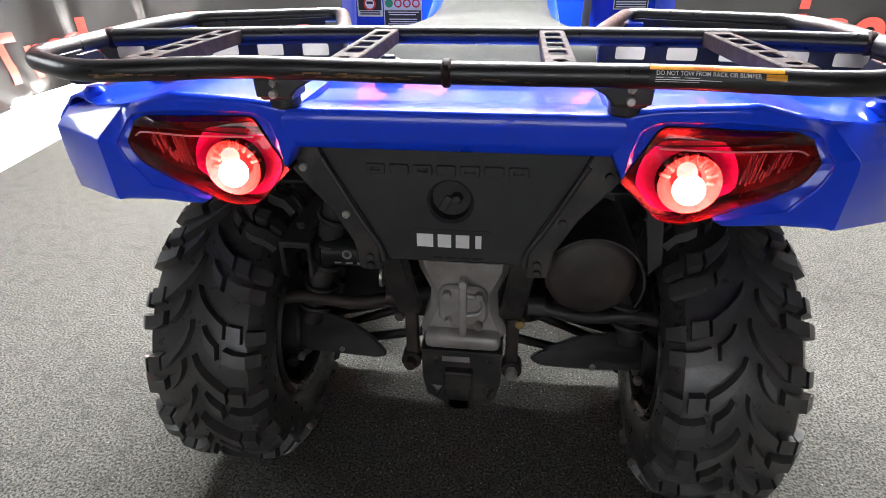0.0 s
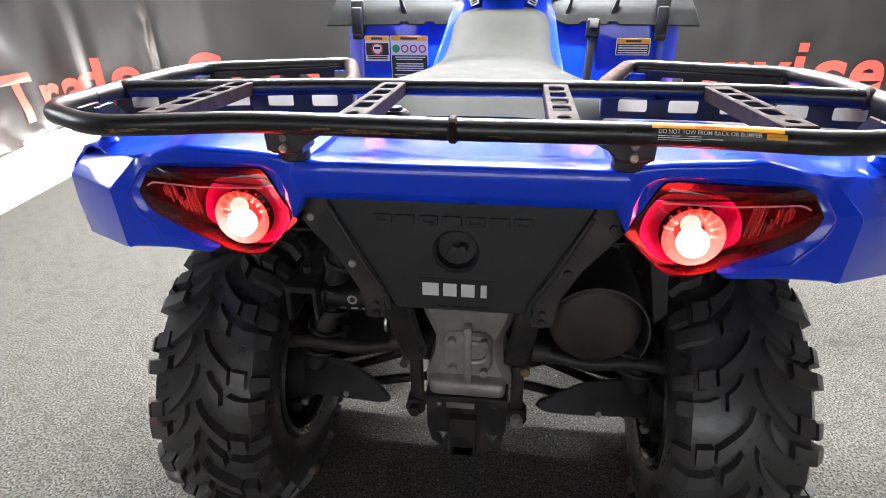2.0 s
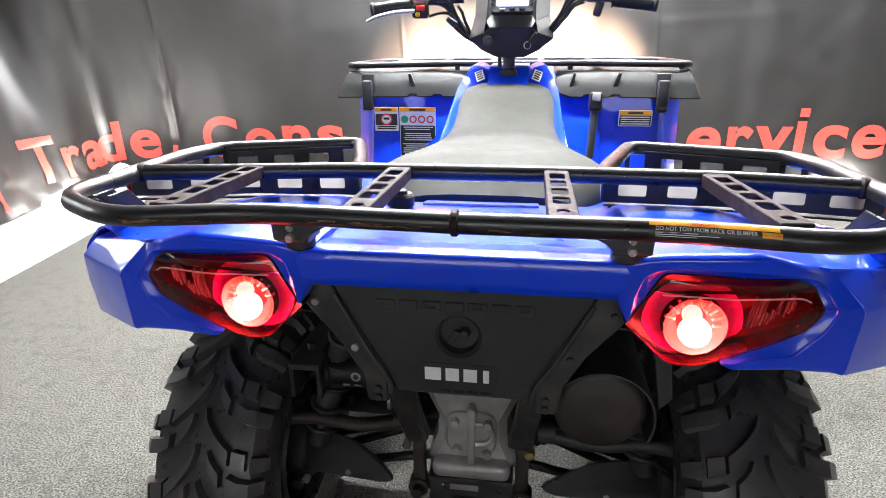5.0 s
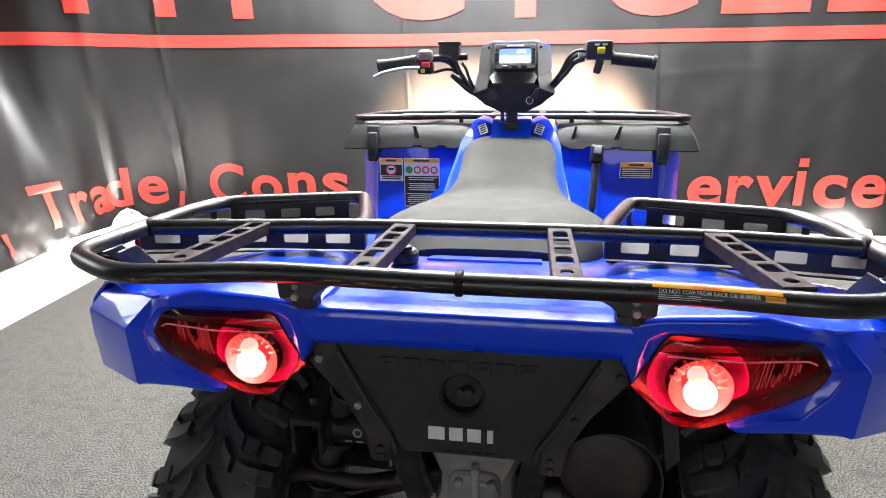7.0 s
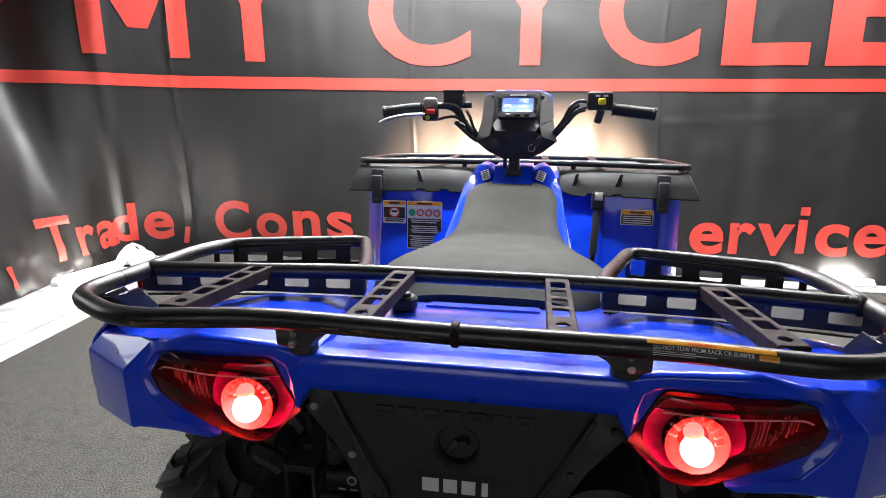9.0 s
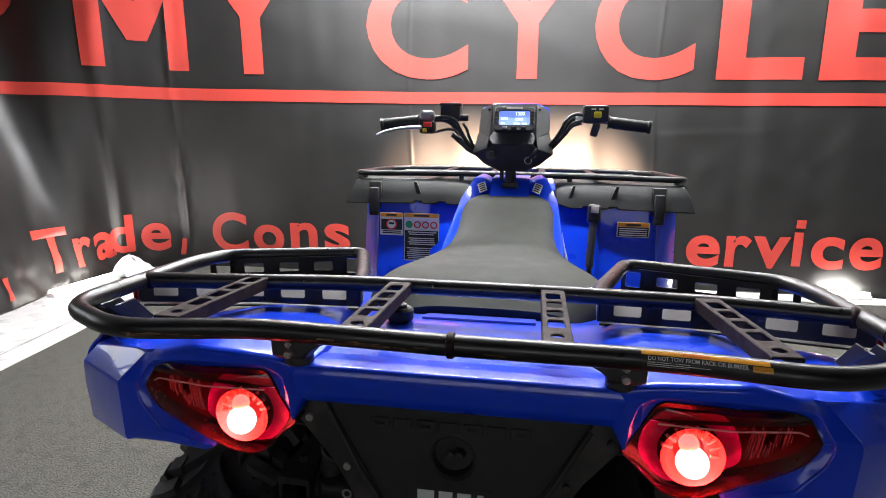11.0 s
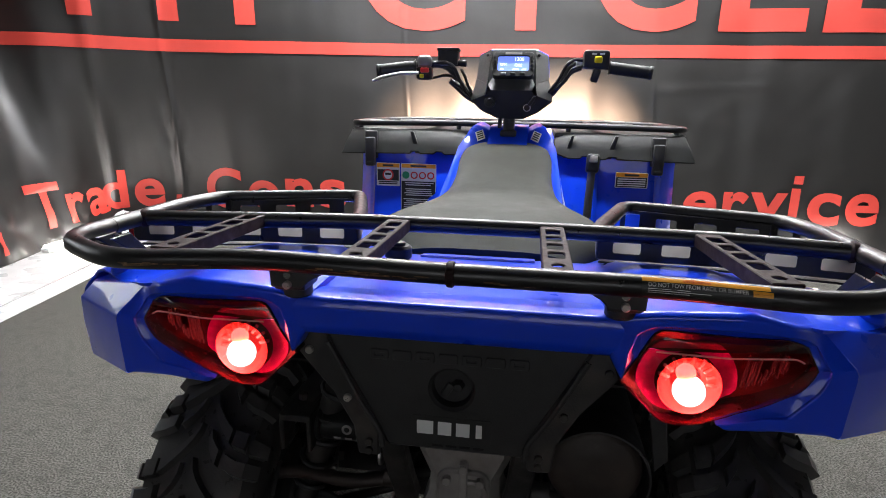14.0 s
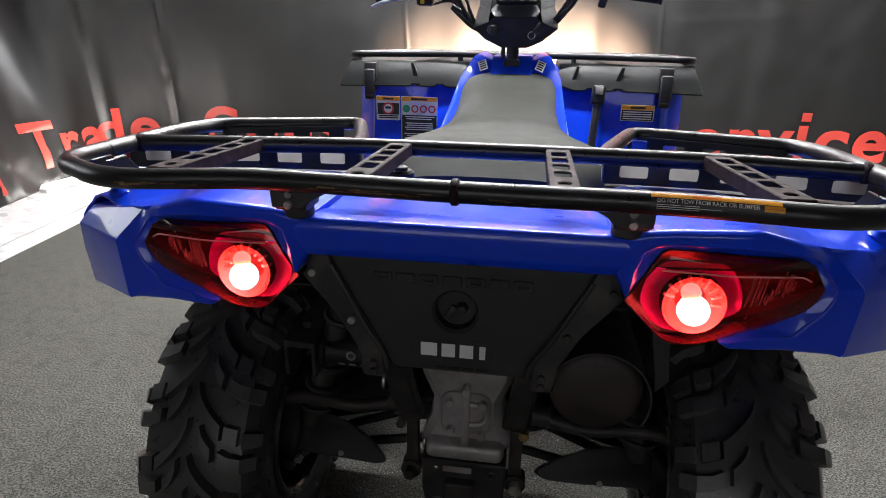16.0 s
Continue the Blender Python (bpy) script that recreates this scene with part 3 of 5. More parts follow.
def pod(side):
    bm = bmesh.new()
    rings = []
    # below the bulb the lens itself is the edge
    wide = [math.dist(o, LAMP_C) > math.dist(i, LAMP_C) + 0.002 for o, i in zip(POD_O, POD_I)]
    a0, a1 = math.atan2(0.713 - LAMP_C[1], 0.450 - LAMP_C[0]), math.atan2(0.842 - LAMP_C[1], 0.416 - LAMP_C[0])
    # from the skirt over a rounded edge, across the flat, over the rim and down the slope to the lens
    spec = [(0.0, 0.13), (0.0, 0.05), (0.0, 0.012)] + [(0.30 * (1 - math.cos(a)), 0.009 * (1 - math.sin(a)) - 0.001) for a in frange(0.1, 1.57, 8)]
    spec += [(0.38 + 0.12 * k, -0.001) for k in range(3)] + [(0.66 + 0.06 * math.sin(a), 0.004 * (1 - math.cos(a)) - 0.001) for a in frange(0.1, 1.25, 6)] + [(0.80, 0.0042), (0.92, 0.0066), (0.98, 0.0075), (1.0, 0.014)]
    for t, dy in spec:
        ring = []
        for (ox, oz), (ix, iz) in zip(POD_O, POD_I):
            x, z = ox + (ix - ox) * t, oz + (iz - oz) * t
            joint = a0 < math.atan2(oz - LAMP_C[1], ox - LAMP_C[0]) < a1
            y = face_y(x, z) + (-0.0015 if joint and t < 0.45 else dy)
            if joint and dy > 0.02 and t == 0:
                y, x = y + 0.007, x + 0.005
            ring.append(bm.verts.new((side * x, y, z)))
        rings.append(ring)
    for a, b in zip(rings, rings[1:]):
        for k in range(N):
            if wide[k] and wide[(k + 1) % N]:
                bm.faces.new((a[k], a[(k + 1) % N], b[(k + 1) % N], b[k]))
    fb = bmesh.new()
    front = [fb.verts.new((side * x, y - 0.0015, z)) for x, y, z in OUTER]
    back = [fb.verts.new((side * x * 0.985, y + 0.15, z)) for x, y, z in OUTER]
    fb.faces.new((front[0], front[1], front[2], front[6]))
    fb.faces.new((front[6], front[2], front[3], front[4], front[5]))
    for k in range(5):
        fb.faces.new((front[k], back[k], back[k + 1], front[k + 1]))
    bmesh.ops.recalc_face_normals(fb, faces=fb.faces[:])
    hard = [e for e in fb.edges if len(e.link_faces) == 2 and not (e.verts[0] in back or e.verts[1] in back)]
    bmesh.ops.bevel(fb, geom=hard, offset=0.003, segments=3, affect="EDGES", profile=0.5)
    return join(bm, fb)


rear_fender = bp("rear_fender", join(deck, side_l, side_r, band, pod(-1), pod(1)), BLUE, label="glossy blue plastic rear fender", angle=20)
bp("filler_cap", join(cyl(0.021, 0.022, (-0.115, 0.030, top_z(0.115, 0.030) + 0.011), steps=28, bev=0.004), cyl(0.011, 0.006, (-0.115, 0.030, top_z(0.115, 0.030) + 0.024))), PLASTIC, rear_fender,
   "round black plastic cap")

plate = sheet(lambda x, y: (x, y, top_z(x, y) + 0.0035), frange(-0.085, 0.095, 12), frange(0.055, 0.20, 6), 0.005)
bp("deck_panel", plate, BLUE, rear_fender, "raised blue panel on the deck behind the seat")

# tail lights


BOWL_C = (0.280, 0.764)


def tail_light(side):
    hp = [(LAMP_C[0] + (x - LAMP_C[0]) * 1.0, LAMP_C[1] + (z - LAMP_C[1]) * 1.0) for x, z in POD_I]
    lp = [(LAMP_C[0] + (x - LAMP_C[0]) * 0.985, LAMP_C[1] + (z - LAMP_C[1]) * 0.985) for x, z in POD_I]
    s = [(side * x, z) for x, z in hp]
    holder = join(slab(s, 0.006, (0, RY + 0.050, 0), bev=0))
    # side walls of the housing
    wall = bmesh.new()
    ra = [wall.verts.new((side * x, RY + 0.050, z)) for x, z in hp]
    rb = [wall.verts.new((side * x, face_y(x, z) + 0.006, z)) for x, z in hp]
    rc = [wall.verts.new((side * x, face_y(x, z) + 0.006, z)) for x, z in lp]
    for k in range(N):
        wall.faces.new((ra[k], ra[(k + 1) % N], rb[(k + 1) % N], rb[k]))
        wall.faces.new((rb[k], rb[(k + 1) % N], rc[(k + 1) % N], rc[k]))
    lamp_ob = bp("tail_light", holder, REDPL, label="lit red tail light in a dark red housing")
    # darker copy of the housing red, shading walls close to the bulb
    bp("housing_rim", wall, RIMRED, lamp_ob, "housing rim in dark red, deepened against the bulb's light")
    cx, cz = side * BOWL_C[0], BOWL_C[1]
    prof = [(RY + 0.049, 0.008), (RY + 0.047, 0.018), (RY + 0.041, 0.028), (RY + 0.032, 0.0345), (RY + 0.026, 0.0362)]
    bowl = revolve(prof, 40, "Y", (cx, 0, cz))
    bp("reflector_bowl", bowl, BOWL, lamp_ob, "shiny chrome reflector bowl")
    # ribs are coloured pale so the bowl's specular streaks show
    ribs = join(*[box(0.0040, 0.004, 0.014, (cx + 0.0285 * math.cos(a), RY + 0.036, cz + 0.0285 * math.sin(a)), 0.0008, 1, (0, 90 - math.degrees(a), 0))
                  for a in (radians(90 - side * (-75 + 21 * k)) for k in range(9))])
    ring = []
    for k in range(48):
        a = 2 * math.pi * k / 48
        r = min((math.hypot(x - BOWL_C[0], z - BOWL_C[1]) / max(0.2, math.cos(min(1.2, abs(math.remainder(math.atan2(z - BOWL_C[1], x - BOWL_C[0]) - a, 2 * math.pi))))) for x, z in lp if abs(math.remainder(math.atan2(z - BOWL_C[1], x - BOWL_C[0]) - a, 2 * math.pi)) < 0.12), default=0.05)
        r = min(r * 0.97, 0.058)
        ring.append((side * (BOWL_C[0] + r * math.cos(a)), min(0.812, BOWL_C[1] + r * math.sin(a))))
    # ring's magenta colour paints the blown-out halo round the bulb
    red = slab(ring, 0.003, (0, RY + 0.0445, 0), bev=0, holes=[disc(cx, cz, 0.0365, 28)])
    bp("inner_reflector", red, REDGLOSS, lamp_ob, "inner reflector tinted magenta like the bulb's glare")
    bp("bowl_ribs", ribs, RIBBED, lamp_ob)
    globe = lambda a, b: revolve([(-0.0185 * math.cos(t), 0.0185 * math.sin(t)) for t in frange(a, b, 12)], 28, "Y", (cx, RY + 0.026, cz - 0.006))
    bulb = bp("bulb", globe(0, 0.62 * math.pi), BULB, lamp_ob, "glowing round bulb")
    bp("bulb_foot", globe(0.62 * math.pi, math.pi), BULBHOT, bulb)
    # glowing cap added where the bowl shows a bright reflection above the bulb
    cap = revolve([(-0.0115 * math.cos(t), 0.0115 * math.sin(t)) for t in frange(0, math.pi, 10)], 20, "Y", (cx - 0.0040, RY + 0.032, cz + 0.014))
    bp("reflection_cap", cap, NECK, bulb, "added glowing cap in place of the reflection above the bulb")
    # lens: faceted outer part, plain inner part, dark visor along the top
    visor, lens = bmesh.new(), bmesh.new()
    split = lambda x: 0.816 - 0.005 * (x - 0.24)
    up = [(x, z) for x, z in lp if z >= split(x)]
    dn = [(x, z) for x, z in lp if z < split(x)]

    def cover(bm, loop, c, bulge):
        cv = bm.verts.new((side * c[0], face_y(*c) - 0.001 - bulge, c[1]))
        mid = [bm.verts.new((side * (x + (c[0] - x) * 0.25), face_y(x, z) - bulge * 0.9, z + (c[1] - z) * 0.25)) for x, z in loop]
        rim = [bm.verts.new((side * x, face_y(x, z) + 0.006, z)) for x, z in loop]
        n = len(loop)
        for k in range(n):
            bm.faces.new((rim[k], rim[(k + 1) % n], mid[(k + 1) % n], mid[k]))
            bm.faces.new((mid[k], mid[(k + 1) % n], cv))

    up.sort(key=lambda p: math.atan2(p[1] - 0.818, p[0] - 0.31))
    dn.sort(key=lambda p: math.atan2(p[1] - 0.775, p[0] - 0.30))
    cover(visor, up, (0.31, 0.822), 0.004)
    cover(lens, dn, (0.30, 0.772), 0.006)
    for nm, bm, m, lb in (("visor", visor, VISOR, "dark red upper lens"), ("lens", lens, LENS, "glossy red lens")):
        bp(nm, bm, m, lamp_ob, lb)
    # moulded prisms behind the outer end of the lens
    pr = []
    prnd = random.Random(3)
    for k in range(17):
        x = 0.343 + 0.0028 * k
        lo, hi = lerp([(0.32, 0.752), (0.36, 0.764), (0.395, 0.784)], x)[0] + prnd.uniform(0, 0.012), split(x) - 0.004 - prnd.uniform(0, 0.014)
        if 6 <= k <= 9:
            hi = lo + 0.4 * (hi - lo)
        pr.append(box(0.0015, 0.003 + prnd.uniform(0, 0.003), hi - lo, (side * x, RY + 0.038, (hi + lo) / 2), 0.0006, 1, (0, side * 9, 0)))
    pr = join(*pr)
    bp("prism_row", pr, PRISM, lamp_ob, "ribbed red reflector behind the lens")
    # ridge with its highlight line put into a pale colour
    lip = tube([(side * 0.232, face_y(0.232, 0.815) - 0.003, split(0.232)), (side * 0.31, face_y(0.31, 0.811) - 0.006, split(0.31)), (side * 0.382, face_y(0.37, 0.81) - 0.002, split(0.382)), (side * 0.394, RY + 0.015, 0.808)], 0.0011, 0.01, 8)
    bp("lens_ridge", lip, RIDGE, lamp_ob)
    return lamp_ob


tail_light(-1)
tail_light(1)
# ---- rear rack ----
RZ = 0.897
R = 0.0125
REARBAR = [(-0.520, -0.02, RZ), (-0.522, -0.165, RZ), (-0.400, -0.240, RZ), (-0.235, -0.212, RZ + 0.003), (0.0, -0.219, RZ + 0.001), (0.235, -0.219, RZ + 0.001), (0.400, -0.240, RZ), (0.522, -0.165, RZ),
           (0.520, -0.02, RZ)]
rack = bp("rear_rack", tube(REARBAR, R, 0.05, 16), TUBE, label="black tubular steel rear rack with worn paint")
CROSS = [(-0.517, -0.012, RZ), (-0.40, 0.004, RZ), (-0.20, 0.038, RZ), (0.15, 0.040, RZ), (0.36, 0.032, RZ), (0.517, -0.002, RZ)]
bp("cross_tube", tube(CROSS, R, 0.06, 16), TUBE, rack, "black cross tube, bent back at both ends")
for wx, wy, wd in ((-0.512, -0.011, 12), (0.512, -0.001, -12)):
    bp("weld", moved(revolve([(-0.005, R), (-0.002, R + 0.0025), (0.003, R + 0.002), (0.006, R)], 18, "X"), pose(wx, wy, RZ, 0, 0, wd)), SLAT, rack, "weld bead at the tube joint")


def bent_plate(side, line, z0, z1, holes, thick=0.003):
    """An upright plate along a line of (x, y), with cut-outs (centre along it, z, width, height)."""
    pts = [Vector((side * x, y)) for x, y in line]
    length = [0.0]
    for p, q in zip(pts, pts[1:]):
        length.append(length[-1] + (q - p).length)
    bm = slab(rect(length[-1] / 2, (z0 + z1) / 2, length[-1], z1 - z0, 0.006), thick, holes=[rect(u, z, w, h, 0.003) for u, z, w, h in holes], bev=0.0008)
    for c in length[1:-1]:
        bmesh.ops.bisect_plane(bm, geom=bm.verts[:] + bm.edges[:] + bm.faces[:], plane_co=(c, 0, 0), plane_no=(1, 0, 0))
    for v in bm.verts:
        k = max(i for i in range(len(length) - 1) if length[i] <= max(0.0, v.co.x) + 1e-6)
        d = (pts[k + 1] - pts[k]).normalized()
        p = pts[k] + d * (v.co.x - length[k])
        v.co.x, v.co.y = p.x - d.y * v.co.y * side, p.y + d.x * v.co.y * side
    return bm


for side in (-1, 1):
    bp("side_loop", tube([(side * 0.520, -0.08, RZ), (side * 0.522, 0.12, RZ), (side * 0.506, 0.208, RZ - 0.002), (side * 0.258, 0.306, RZ - 0.004), (side * 0.196, 0.10, RZ - 0.002), (side * 0.184, 0.040, RZ)],
                         R, 0.035, 16), TUBE, rack, "bent black side loop of the rack")
    near = [(0.186, 0.054), (0.360, 0.044), (0.548, 0.006)]
    bp("side_plate", bent_plate(side, near, RZ - 0.043, RZ + 0.004, [(0.044 + 0.0695 * i, RZ - 0.024, 0.040, 0.017) for i in range(5)]), TUBE, rack, "black steel plate with rectangular cut-outs")
    # added strip, pale and tilted, standing in for the lit tray floor
    ins = bent_plate(side, [(x, y + 0.022) for x, y in near], RZ - 0.041, RZ - 0.006, [], 0.002)
    for v in ins.verts:
        v.co.y += (v.co.z - RZ + 0.024) * 0.9
    bp("insert", ins, PALE, rack, "added pale strip in place of the lit tray floor behind the cut-outs")
    far = [(0.252, 0.292), (0.38, 0.242), (0.490, 0.200)]
    bp("side_plate", bent_plate(side, far, RZ - 0.052, RZ - 0.006, [(0.022, RZ - 0.027, 0.026, 0.030)] + [(0.082 + 0.066 * i, RZ - 0.026, 0.036, 0.017) for i in range(3)]), TUBE, rack, "black steel plate with rectangular cut-outs")
    for u in (0.488, 0.512):
        bp("tab", box(0.012, 0.003, 0.034, (side * u, 0.200 - 1.2 * (u - 0.488), RZ - 0.022), 0.001, 1), TUBE, rack)
    bp("tray_floor", slab([(side * 0.190, 0.060), (side * 0.36, 0.048), (side * 0.545, 0.010), (side * 0.520, 0.185), (side * 0.49, 0.200), (side * 0.255, 0.290)], 0.003, (0, 0, RZ - 0.050), "XY"), LID, rack, "dark grey tray floor")
    bp("bolt", cyl(0.006, 0.006, (side * 0.285, 0.20, RZ - 0.046), "Z", 10), BOLT, rack)
    bp("end_bracket", slab([(0.048, RZ - 0.002), (0.062, RZ - 0.002), (0.068, RZ - 0.040), (0.052, RZ - 0.044)], 0.003, (side * 0.188, 0, 0), "YZ"), TUBE, rack)
    bp("reflector", box(0.005, 0.010, 0.030, (side * 0.552, 0.006, RZ - 0.030), 0.001), REFLECT, rack, "small red reflector")
    # inner gusset at the corner
    for dx in (0, 0.022):
        bp("gusset", slab([(-0.165, RZ + 0.004), (-0.125, RZ + 0.004), (-0.085, RZ - 0.034), (-0.105, RZ - 0.036), (-0.140, RZ - 0.012)], 0.003, (side * (0.478 - dx), 0, 0), "YZ"), TUBE, rack)
    foot = join(box(0.046, 0.040, 0.014, (side * 0.506, -0.108, RZ - 0.019), 0.004), cyl(0.019, 0.018, (side * 0.500, -0.104, RZ - 0.034), steps=24, bev=0.004))
    bp("mounting_boss", cyl(0.016, 0.024, (side * 0.500, -0.090, RZ - 0.062), steps=24, bev=0.006), BLUE, rear_fender)
    bp("rack_foot", foot, PLASTIC, rack, "black rack mounting foot")
    br = join(slab([(side * u, z) for u, z in ((-0.052, 0.891), (0.026, 0.893), (0.024, 0.866), (-0.014, 0.866), (-0.024, 0.876))][::side], 0.006, (side * 0.190, -0.208, 0)),
              box(0.040, 0.045, 0.02, (side * 0.192, -0.186, 0.872), 0.004), cyl(0.018, 0.018, (side * 0.192, -0.182, 0.858), steps=24, bev=0.003))
    brk = bp("rack_bracket", br, PLASTIC, rack, "black bracket bolting the rack to the fender")
    bp("bolt", cyl(0.0048, 0.008, (side * 0.192, -0.214, 0.871), "Y", 12), BOLT, brk, "zinc bolt")
    bp("bolt", cyl(0.0048, 0.006, (side * 0.192, -0.212, 0.883), "Y", 12), CHROME, brk)
for sx, tx in ((-0.338, -0.352), (-0.113, -0.117), (0.117, 0.119), (0.333, 0.353)):
    L = 0.232
    holes = [rect(0, -0.085 + 0.043 * i + 0.036, 0.020, 0.030, 0.004) for i in range(4)] + [disc(0, -0.095, 0.007)]
    sl = slab(rect(0, 0, 0.034, L, 0.002), 0.003, (0, 0, 0.004), "XY", holes=holes)
    for dx in (-0.0155, 0.0155):
        sl = join(sl, box(0.003, L, 0.018, (dx, 0, -0.004), 0.001, 1))
    ang = math.atan2(sx - tx, L)
    sl.transform(pose((sx + tx) / 2, -0.092, RZ + 0.004, 0, 0, -math.degrees(ang)))
    bp("slat", sl, SLAT, rack, "worn dark steel slat with square holes")
bp("weld", revolve([(-0.005, R), (-0.003, R + 0.0025), (0.003, R + 0.0025), (0.005, R)], 20, "X", (0.002, -0.219, RZ + 0.001)), SLAT, rack, "weld bead on the rear tube")


AXIS = [tuple(p) for p in rounded(REARBAR, 0.05, 6) if -0.41 < p.x < 0.41 and p.y < -0.2]


def scuff(x0, x1, a0, a1, bm=None):
    """A worn patch on the underside of the rear tube."""
    def fn(x, a):
        y, z = lerp(AXIS, x)
        return (x, y - (R + 0.0006) * math.cos(radians(a)), z + (R + 0.0006) * math.sin(radians(a)))
    return sheet(fn, frange(x0, x1, 10), frange(a0, a1, 5))


srnd = random.Random(8)
for c0, c1, a, n in ((-0.385, -0.30, -14, 9), (-0.165, -0.03, -16, 12), (0.03, 0.12, -20, 3)):
    for _ in range(n):
        x = srnd.uniform(c0, c1)
        w, h, mid = srnd.uniform(0.006, 0.028), srnd.uniform(4, 12), a + srnd.uniform(-9, 9)
        bp("scuff", scuff(x, min(x + w, c1 + 0.01), mid - h / 2, mid + h / 2), RUST, rack)
lab = bp("warning_label", scuff(0.203, 0.325, -38, 41), INK, rack, "worn orange and black warning label on the tube")
bp("header", scuff(0.203, 0.324, 42, 66), ORANGE, lab, "orange header band")
bp("wear", scuff(0.308, 0.326, 12, 38), ORANGE, lab)
tx = letters("DO NOT TOW FROM RACK OR BUMPER", 0.0042, 0.004)
wmax = max(v.co.x for v in tx.verts)
for v in tx.verts:
    x = 0.209 + v.co.x / wmax * 0.095
    a = radians(19 + math.degrees(v.co.y / R))
    y, z = lerp(AXIS, x)
    v.co = (x, y - (R + 0.0011) * math.cos(a), z + (R + 0.0011) * math.sin(a))
bp("print", tx, LABEL, lab, "white printed warning words")
tw = letters("WARNING", 0.0040, 0.004)
for v in tw.verts:
    x = 0.243 + v.co.x
    a = radians(46 + math.degrees(v.co.y / R))
    y, z = lerp(AXIS, x)
    v.co = (x, y - (R + 0.0011) * math.cos(a), z + (R + 0.0011) * math.sin(a))
bp("print", tw, REDP, lab, "red printed heading")
for k in range(3):
    bp("print", scuff(0.209, 0.25 + 0.02 * (k % 2), 8 - 9 * k, 11 - 9 * k), LABEL, lab)

# ---- wheels ----
TR, TW = 0.264, 0.099


def carcass(side, x0, radius, half):
    prof = [(-half * 0.72, 0.138), (-half * 0.86, 0.146), (-half * 1.0, 0.17), (-half * 1.03, radius - 0.06), (-half * 0.97, radius - 0.03), (-half * 0.84, radius - 0.010), (-half * 0.5, radius - 0.003), (0, radius),
            (half * 0.5, radius - 0.003), (half * 0.84, radius - 0.010), (half * 0.97, radius - 0.03), (half * 1.03, radius - 0.06), (half * 1.0, 0.17), (half * 0.86, 0.146), (half * 0.72, 0.138)]
    return revolve(prof, 72, "X", (side * x0, 0, 0))


def on_tread(u, ang, h, half, radius):
    """A place on the tread: u across (-1..1 and past the shoulder), ang round, h above the carcass."""
    a = abs(u)
    if a <= 1.0:
        r = radius - 0.010 * a**3
        x = half * 0.86 * u
        nx, nr = 0.25 * u**3, 1.0
    else:
        t = (a - 1.0) / 0.35
        r = radius - 0.010 - 0.045 * t
        x = math.copysign(half * (0.86 + 0.16 * math.sin(min(1, t) * 1.57)), u)
        nx, nr = math.copysign(0.5 + 0.5 * t, u), 1 - 0.7 * t
    ln = math.hypot(nx, nr)
    x, r = x + nx / ln * h, r + nr / ln * h
    return Vector((x, -r * math.cos(ang), r * math.sin(ang)))


def lug(path, w0, w1, h, half, radius):
    """A tread block along a path of (u, angle); w0, w1: widths in metres round the tyre at its ends."""
    bm = bmesh.new()
    n = len(path)
    rows = []
    for i, (u, a) in enumerate(path):
        w = (w0 + (w1 - w0) * i / (n - 1)) / radius / 2
        # bottom wider than the top
        rows.append([bm.verts.new(on_tread(u, a - w * 1.25, -0.003, half, radius)), bm.verts.new(on_tread(u, a - w, h, half, radius)),
                     bm.verts.new(on_tread(u, a + w, h, half, radius)), bm.verts.new(on_tread(u, a + w * 1.25, -0.003, half, radius))])
    for p, q in zip(rows, rows[1:]):
        for k in range(3):
            bm.faces.new((p[k], p[k + 1], q[k + 1], q[k]))
    bm.faces.new(rows[0][::-1])
    bm.faces.new(rows[-1])
    return bm


def curve_path(u0, u1, bend, lead, n=7):
    return [(u0 + (u1 - u0) * t, lead + bend * t**0.62) for t in frange(0, 1, n - 1)]


def tyre(side, x0, cy, cz):
    ob = bp("tyre", moved(carcass(1, 0, TR, TW), pose(side * x0, cy, cz)), RUBBER, label="knobbly black all-terrain tyre with dusty tread")
    kinds = []
    pitch = 2 * math.pi / 15
    for sg in (-1, 1):
        off = 0.0 if sg < 0 else pitch / 2
        for path, w0, w1, h in ((curve_path(0.03, 0.60, -0.25, 0.14 + off, 10), 0.013, 0.021, 0.017),
                                (curve_path(0.20, 0.46, -0.13, 0.10 + 0.5 * pitch + off, 5), 0.016, 0.021, 0.015),
                                ([(0.66, -0.115 + off), (0.80, -0.125 + off), (0.90, -0.13 + off)], 0.024, 0.025, 0.016),
                                ([(0.60, -0.045 + 0.5 * pitch + off), (0.78, -0.075 + 0.5 * pitch + off), (0.98, -0.085 + 0.5 * pitch + off), (1.14, -0.085 + 0.5 * pitch + off)], 0.020, 0.023, 0.015),
                                ([(0.98, -0.15 + off), (1.08, -0.15 + off), (1.20, -0.15 + off)], 0.024, 0.022, 0.013)):
            kinds.append(mesh(lug([(u * sg, a) for u, a in path], w0, w1, h, TW, TR), "lug", LUG, 25))
    for k in range(15):
        for me in kinds:
            o = new("lug", me)
            o.parent = ob
            o.matrix_basis = pose(side * x0, cy - 0.6, cz - DZ) @ Matrix.Rotation(k * pitch, 4, "X")
    return ob


